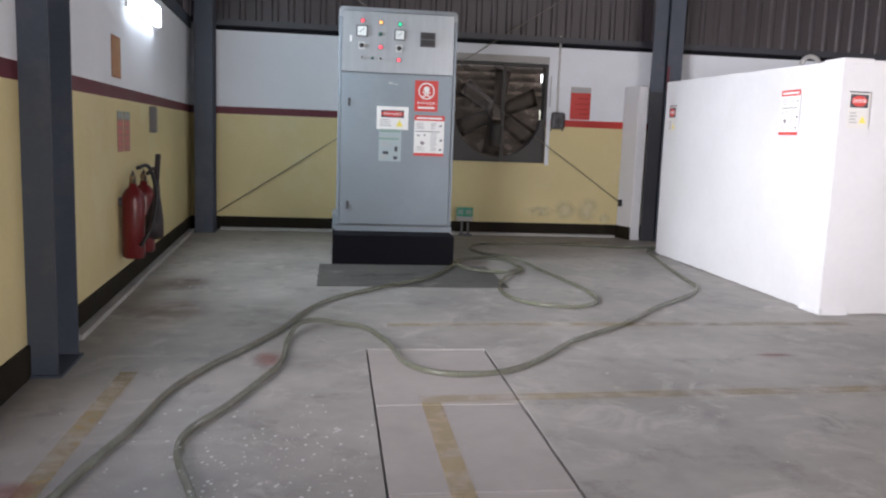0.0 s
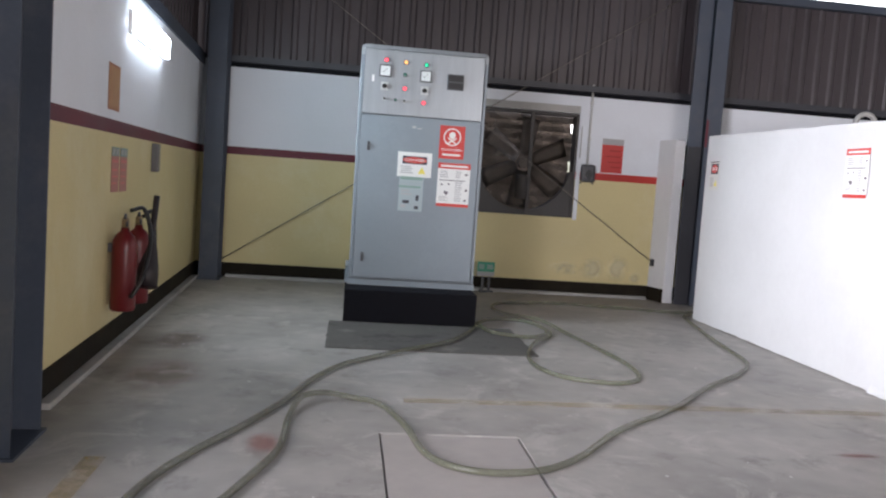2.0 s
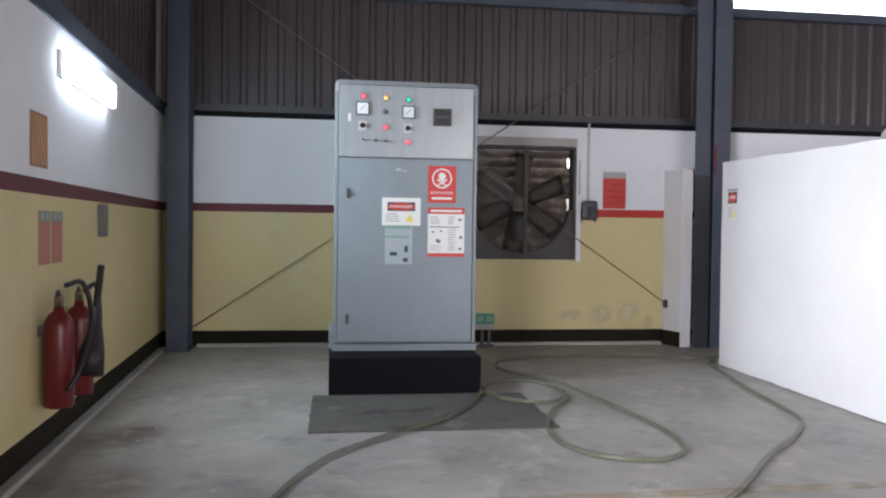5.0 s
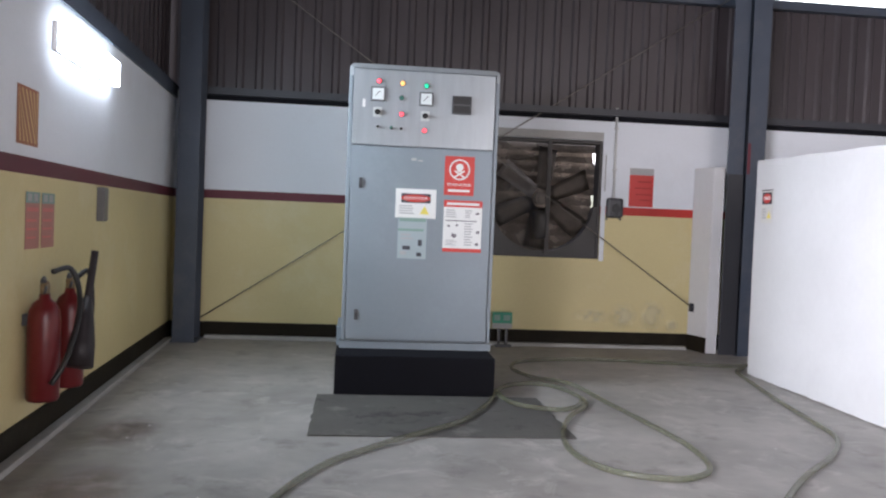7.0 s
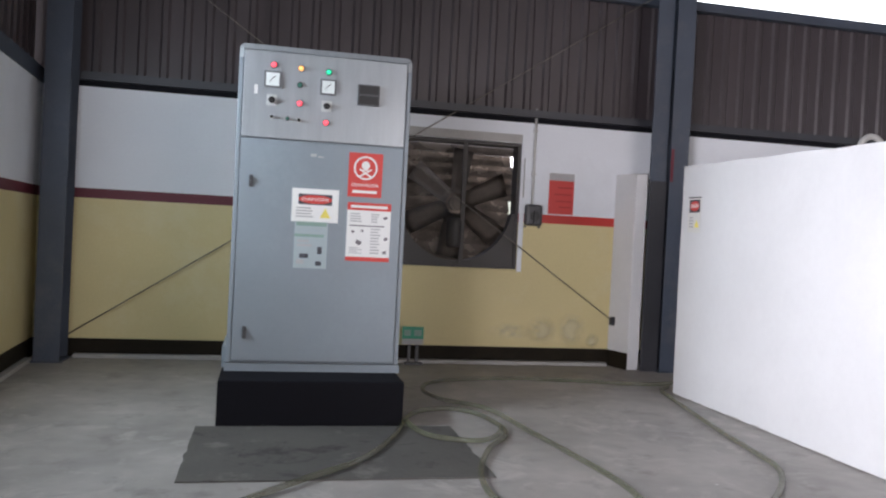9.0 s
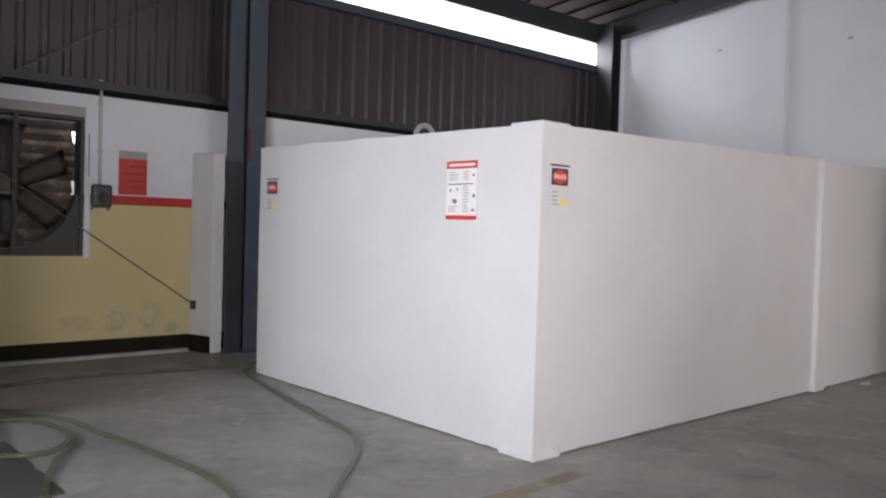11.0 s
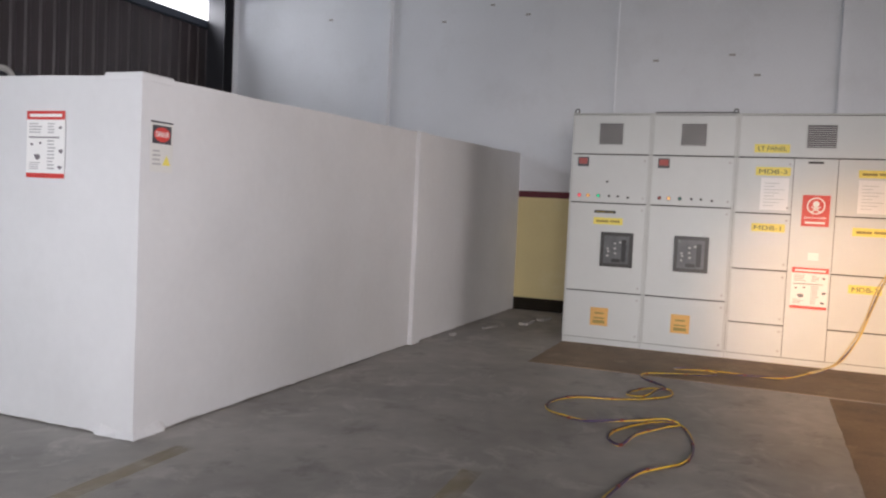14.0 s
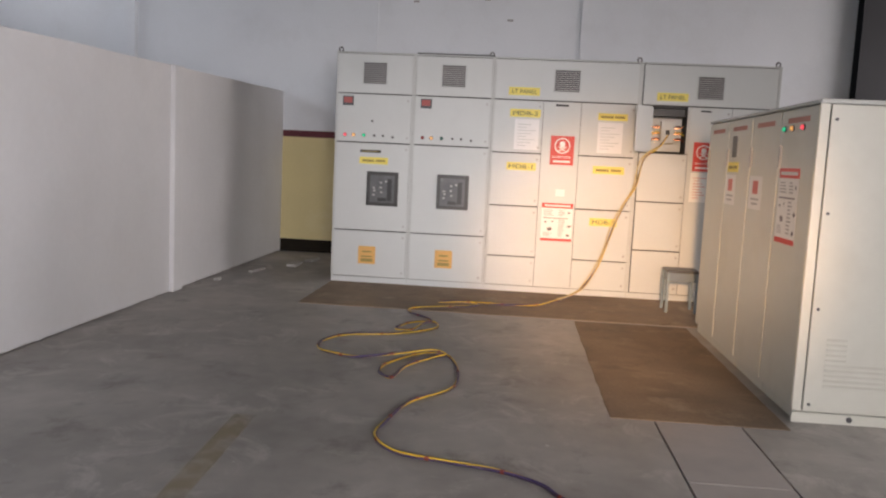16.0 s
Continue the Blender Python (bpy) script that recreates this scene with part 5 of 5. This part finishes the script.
def incomer(y_left, label, lit, acb_x, live):
    u = unit("switchboard", y_left, 0.80, label)
    top = door_on(u, 0.02, 0.78, 1.945, TOP, "top_cover", locks=False)
    vent_on(top, 0.27, 0.525, 2.035, 2.265)
    meters = door_on(u, 0.02, 0.78, 1.452, 1.945, "instrument_door")
    m = block("meter", 0.075, 0.185, 1.82, 1.915, 0.0182, 0.034, DARKGREY, meters, "dark digital meter", bev=0.003)
    block("display", 0.087, 0.173, 1.845, 1.903, 0.0342, 0.036, DIM_RED, m)
    cols = (LAMP_RED, LAMP_AMBER, LAMP_GREEN) if live else (DIM_RED, LAMP_AMBER, DIM_GREEN)
    for x, c in zip((0.105, 0.195, 0.30), cols):
        lamp_on(meters, x, 1.525, 0.0182, c, 0.015)
    for x in (0.41, 0.50, 0.60):
        switch_on(meters, x, 1.525 - 0.01 * (x > 0.55), 0.0182, 0.017, False)
    if live:
        switch_on(meters, 0.385, 1.67, 0.0182, 0.016, False)
    d = door_on(u, 0.02, 0.78, 0.548, 1.452, "breaker_door")
    breaker_on(d, acb_x, acb_x + 0.325, 0.81, 1.16)
    if live:
        label_on(d, 0.27, 0.485, 1.35, 1.378, mats=BLACK)
        label_on(d, 0.265, 0.56, 1.235, 1.305)
    low = door_on(u, 0.02, 0.78, 0.062, 0.548, "lower_door")
    n = block("notice", 0.285, 0.465, 0.20, 0.385, 0.0185, 0.02, SIGNORANGE, low, "orange notice sticker")
    bar_part("print", [(0.33, 0.32, 0.42, 0.335), (0.32, 0.27, 0.43, 0.285), (0.315, 0.225, 0.435, 0.255)], LABELPRINT, n, z=0.0212, z0=0.0203)
    return u


u1 = incomer(3.39, "light grey switchboard with an air circuit breaker and lit lamps", True, 0.352, True)
eye_bolt(u1, 0.03)
u2 = incomer(2.59, "light grey switchboard with an air circuit breaker and unlit lamps", False, 0.275, False)
block("loose_lid", 0.02, 0.80, TOP + 0.016, TOP + 0.028, -0.5, 0.01, DARKSTEEL, u2, "dark lid strip on top")
eye_bolt(u2, 0.77)

# distribution unit with three columns of doors
u = unit("switchboard", 1.79, 1.45, "light grey distribution switchboard with yellow circuit labels")
top = door_on(u, 0.02, 1.43, 1.945, TOP, "top_cover", locks=False)
vent_on(top, 0.595, 0.865, 2.03, 2.26)
label_on(top, 0.155, 0.465, 1.99, 2.07, "LT PANEL")
SPLIT = (0.062, 0.366, 0.882, 1.417, 1.945)
cells = {}
for tag, x0, x1 in (("a", 0.02, 0.51), ("c", 0.885, 1.43)):
    for i in range(4):
        cells[tag, i] = door_on(u, x0, x1, SPLIT[i], SPLIT[i + 1])
mid = door_on(u, 0.51, 0.885, 0.062, 1.945, "cable_door", locks=False)
block("nameplate", 0.63, 0.76, 1.895, 1.915, 0.0185, 0.02, BLACK, mid)
label_on(cells["a", 3], 0.18, 0.485, 1.775, 1.855, "MDB-3")
label_on(cells["a", 2], 0.172, 0.467, 1.245, 1.322, "MDB-1")
label_on(cells["c", 3], 1.055, 1.345, 1.775, 1.845)
label_on(cells["c", 2], 1.035, 1.345, 1.245, 1.322)
label_on(cells["c", 1], 1.035, 1.31, 0.72, 0.80, "MDB-2")
for tag, x0 in (("a", 0.232), ("c", 1.06)):
    b = block("paper_sleeve", x0, x0 + 0.245, 1.452, 1.755, 0.0185, 0.021, PAPER, cells[tag, 3], "white sheet in a glossy plastic sleeve")
    bar_part("print", [(x0 + 0.03, 1.49 + 0.03 * i, x0 + 0.12 + 0.09 * ((i * 7) % 3) / 2, 1.497 + 0.03 * i) for i in range(8)], RALFRAME, b, z=0.0222, z0=0.0213)
patch = block("paper_scrap", 0.68, 0.77, 1.0, 1.07, 0.0185, 0.0195, SIGNWHITE, mid)
eye_bolt(u, 1.43)
danger_square(face_frame((PX - 0.0195, 1.79 - 0.602, 1.315), -Y), 0.235, 0.29, "red danger sign with a white emblem on the switchboard")
poster(face_frame((PX - 0.0195, 1.79 - 0.553, 0.545), -Y), 0.312, 0.385, "white and red safety poster on the switchboard", 21)

# last unit, one compartment open
u = thing("switchboard", face_frame((PX, 0.34, 0), -Y), "light grey switchboard with one open wired compartment", "switchboard", "row of switchboards")
bm = bmesh.new()
box(bm, 0.004, 0.13, 0.062, TOP, -0.9, -0.002)
box(bm, 0.475, 1.336, 0.062, TOP, -0.9, -0.002)
box(bm, 0.13, 0.475, 0.062, 1.482, -0.9, -0.002)
box(bm, 0.13, 0.475, 1.925, TOP, -0.9, -0.002)
box(bm, 0.13, 0.475, 1.482, 1.925, -0.9, -0.32)
# dark body again, for the shadow lines at the door gaps
part("body", bm, GAPSHADE, u)
block("plinth", 0.002, 1.338, 0.0, 0.06, -0.88, 0.004, RAL, u)
block("top_lip", 0.0, 1.34, TOP + 0.001, TOP + 0.014, -0.9, 0.016, RALFRAME, u)
for x in (0.0, 1.318):
    block("edge_post", x + 0.001, x + 0.021, 0.0625, TOP, -0.0015, 0.012, RALFRAME, u)
top = door_on(u, 0.03, 1.315, 1.945, TOP, "top_cover", locks=False)
vent_on(top, 0.545, 0.81, 2.01, 2.245)
label_on(top, 0.165, 0.467, 1.99, 2.07, "LT PANEL")
for z0, z1 in ((0.062, 0.50), (0.50, 0.99), (0.99, 1.478)):
    door_on(u, 0.03, 0.50, z0, z1)
for x0, x1 in ((0.03, 0.128), (0.477, 0.50)):
    block("compartment_jamb", x0, x1, 1.483, 1.94, -0.0015, 0.016, RAL, u)
narrow = door_on(u, 0.50, 0.90, 0.062, 1.945, "cable_door")
block("nameplate", 0.60, 0.70, 1.895, 1.912, 0.0185, 0.02, BLACK, narrow)
for z0, z1 in ((0.062, 0.50), (0.50, 0.99), (0.99, 1.478), (1.478, 1.945)):
    door_on(u, 0.90, 1.32, z0, z1)
open_door = part("open_door", bevel((lambda b: (box(b, 0, 0.335, 0, 0.44, -0.010, 0.010), b)[1])(bmesh.new()), 0.003), RALFRAME, u, "grey compartment door swung open", m=pose(0.132, 1.484, 0.015) @ Matrix.Rotation(radians(-125), 4, "Y"))
tray = block("mounting_plate", 0.15, 0.455, 1.50, 1.83, -0.315, -0.14, RAL, u, "beige mounting plate")
# black block put in as the shade at the compartment's top
shade_plate = block("upper_rail", 0.135, 0.47, 1.845, 1.92, -0.315, -0.06, BLACK, u)
br = block("moulded_breaker", 0.24, 0.37, 1.58, 1.80, -0.139, -0.06, RAL, u, "pale moulded case breaker", bev=0.006)
block("toggle", 0.285, 0.325, 1.665, 1.71, -0.059, -0.04, BLACK, br)
for i, z in enumerate((1.62, 1.68, 1.74)):
    for side, x0, x1 in (("l", 0.15, 0.238), ("r", 0.372, 0.455)):
        block("busbar", x0, x1, z - 0.011, z + 0.011, -0.11, -0.10, COPPER, u, "copper busbar")
    for sx, xa, xb in ((-1, 0.235, 0.15), (1, 0.375, 0.46)):
        bm = bmesh.new()
        sweep(bm, smooth_path([(xa, z, -0.09), ((xa + xb) / 2, z + 0.012, -0.06), (xb, z - 0.02, -0.04)], 0.02), 0.007, 6)
        part("wire", bm, (WIRERED, WIREYELLOW, WIREDARK)[i], u, "insulated wire", smooth=True)
eye_bolt(u, 1.31)
danger_square(face_frame((PX - 0.0195, 0.34 - 0.556, 1.315), -Y), 0.20, 0.285, "red danger sign with a white emblem on the narrow door")
s = sign("notice_sheet", face_frame((PX - 0.0195, 0.34 - 0.545, 1.01), -Y), 0.185, 0.29, "white notice sheet below the danger sign")
bar_part("print", [(0.03, 0.04 + 0.028 * i, 0.10 + 0.05 * ((i * 5) % 3) / 2, 0.046 + 0.028 * i) for i in range(8)], SIGNPINK, s)

# stool before the switchboards
st = thing("metal_stool", pose(8.13, -0.06, 0), "small blue-grey metal stool with a dark top", "stool")
block("seat", -0.13, 0.13, -0.145, 0.145, 0.38, 0.405, DARKGREY, st, "dark worn seat top", bev=0.006)
block("apron", -0.115, 0.115, -0.13, 0.13, 0.30, 0.379, material("stool_blue_grey", (0.16, 0.20, 0.24), 0.45, vary=0.15), st)
for sx in (-1, 1):
    for sy in (-1, 1):
        bm = bmesh.new()
        box(bm, sx * 0.118 - 0.012, sx * 0.118 + 0.012, sy * 0.132 - 0.012, sy * 0.132 + 0.012, 0.009, 0.3795)
        part("leg", bm, material("stool_leg", (0.20, 0.26, 0.30), 0.4, vary=0.15), st)

# ---------------- feeder cabinets ----------------
BX, BY, BH = 4.93, -0.045, 1.72
FC = []
n_doors, dw = 4, 0.585
for k in range(n_doors):
    x0 = BX + k * dw
    c = thing("feeder_cabinet", face_frame((x0 + dw, BY, 0), -X), ("beige-grey feeder cabinet with three pilot lamps and a poster", "beige-grey feeder cabinet with a red notice", "beige-grey feeder cabinet with a yellow label and notices", "plain beige-grey feeder cabinet")[k], "cabinet", "row of feeder cabinets")
    FC.append(c)
    block("body", 0.002, dw - 0.002, 0.06, BH - 0.02, -0.78, -0.002, BEIGE, c)
    block("plinth", 0.004, dw - 0.004, 0.0, 0.058, -0.77, -0.006, BEIGE, c)
    block("top_cover", 0.0, dw, BH - 0.019, BH, -0.79, 0.025, RALFRAME, c, bev=0.004)
    d = block("door", 0.008, dw - 0.008, 0.075, BH - 0.03, -0.0015, 0.02, BEIGE, c, bev=0.004)
    bar_part("name_strip", [(0.12, 1.615, dw - 0.12, 1.645)], FADEDRED, d, z=0.0222, z0=0.0205)
    bm = bmesh.new()
    box(bm, 0.035, 0.055, 1.36, 1.49, 0.0205, 0.034)
    part("handle", bm, SIGNGREY, d, "grey door handle")
    for z in (0.25, 0.9, 1.5):
        bm = bmesh.new()
        sweep(bm, [Vector((dw - 0.006, z, 0.012)), Vector((dw - 0.006, z + 0.06, 0.012))], 0.006, 8)
        part("hinge", bm, CHROME, d)
fx = lambda k, x: BX + (k + 1) * dw - x  # noqa: E731
d0 = [o for o in FC[0].children if o.name.startswith("door")][0]
for x, mm in ((5.43, LAMP_GREEN), (5.30, LAMP_AMBER), (5.13, LAMP_RED)):
    lamp_on(d0, fx(0, x), 1.585, 0.0205, mm, 0.014)
poster(face_frame((5.45, BY + 0.0225, 0.93), -X), 0.33, 0.43, "white and red safety poster on the feeder cabinet", 31)
for xr, label in ((6.05, "white notice with a red emblem on the feeder cabinet"), (6.66, "white notice with a red emblem on the feeder cabinet")):
    s = sign("emblem_notice", face_frame((xr, BY + 0.0225, 1.09), -X), 0.27, 0.215 + 0.0, label)
    bar_part("emblem", [(0.08, 0.10, 0.19, 0.185)], SIGNPINK, s)
    bar_part("print", [(0.05, 0.06, 0.22, 0.072), (0.07, 0.03, 0.2, 0.042)], SIGNGREY, s)
d2 = [o for o in FC[2].children if o.name.startswith("door")][0]
label_on(d2, fx(2, 6.64), fx(2, 6.36), 1.325, 1.395, z=0.0205)
bar_part("dark_display", [(fx(2, 6.55), 1.43, fx(2, 6.44), 1.58)], DARKGREY, d2, z=0.024, z0=0.0205)
# end panel with its frame, screws and pressed louvres
ep = thing("cabinet_end_panel", face_frame((BX - 0.001, BY + 0.02, 0), -Y), "beige screwed end panel of the feeder cabinets with pressed louvres", "cabinet panel")
block("frame_post", 0.0, 0.05, 0.062, BH - 0.02, 0.0, 0.012, BEIGE, ep, bev=0.003)
block("base_rail", 0.0, 0.80, 0.0, 0.055, 0.0, 0.02, BEIGE, ep)
sheet = block("sheet", 0.056, 0.80, 0.062, BH - 0.022, 0.0, 0.016, BEIGE, ep, bev=0.004)
block("top_edge", 0.0, 0.80, BH - 0.0195, BH + 0.004, 0.0, 0.022, RALFRAME, ep, bev=0.004)
for x in (0.085, 0.74):
    for z in (0.10, 0.62, 1.13, 1.62):
        bm = bmesh.new()
        disc(bm, x, z, 0.0165, 0.021, 0.009, 10)
        part("screw", bm, DARKGREY, sheet)
bm = bmesh.new()
disc(bm, 0.30, 0.03, 0.0205, 0.025, 0.016, 12)
part("bolt", bm, DARKGREY, ep)
for i in range(10):
    z = 0.20 + 0.028 * i
    x1 = 0.62 if i < 5 else 0.255
    bm = bmesh.new()
    q = [(0.145, z, 0.0165), (x1, z, 0.0165), (x1, z + 0.014, 0.0165), (0.145, z + 0.014, 0.0165), (0.148, z + 0.001, 0.024), (x1 - 0.003, z + 0.001, 0.024)]
    v = [bm.verts.new(p) for p in q]
    for f in ((0, 1, 5, 4), (4, 5, 2, 3), (0, 4, 3), (1, 2, 5)):
        bm.faces.new([v[j] for j in f])
    part("louvre", bm, BEIGE, sheet)
# dark strip painted in as the shadow line beside the end sheet
block("door_gap", 0.0505, 0.0555, 0.07, BH - 0.03, 0.0, 0.004, GAPSHADE, ep)

# broken cement crumbs where the enclosure meets the right wall
rnd = random.Random(3)
for x, y, w, h in ((9.1, 4.30, 0.30, 0.05), (9.75, 4.05, 0.36, 0.10), (10.2, 3.95, 0.30, 0.08), (8.35, 4.46, 0.10, 0.05)):
    bm = bmesh.new()
    box(bm, -w / 2, w / 2, -h / 2, h / 2, 0.0005, 0.025)
    bmesh.ops.subdivide_edges(bm, edges=list(bm.edges), cuts=2, use_grid_fill=True)
    for v in bm.verts:
        v.co += Vector((noise.noise(v.co * 9 + Vector((x, y, 0))), noise.noise(v.co * 9 + Vector((y, x, 3))), 0)) * 0.02
    tagged(part("cement_lump", bm, KERB, m=pose(x, y, 0, 0, 0, rnd.uniform(-20, 20))), "broken strip of pale cement on the floor", "rubble", "cement pieces")
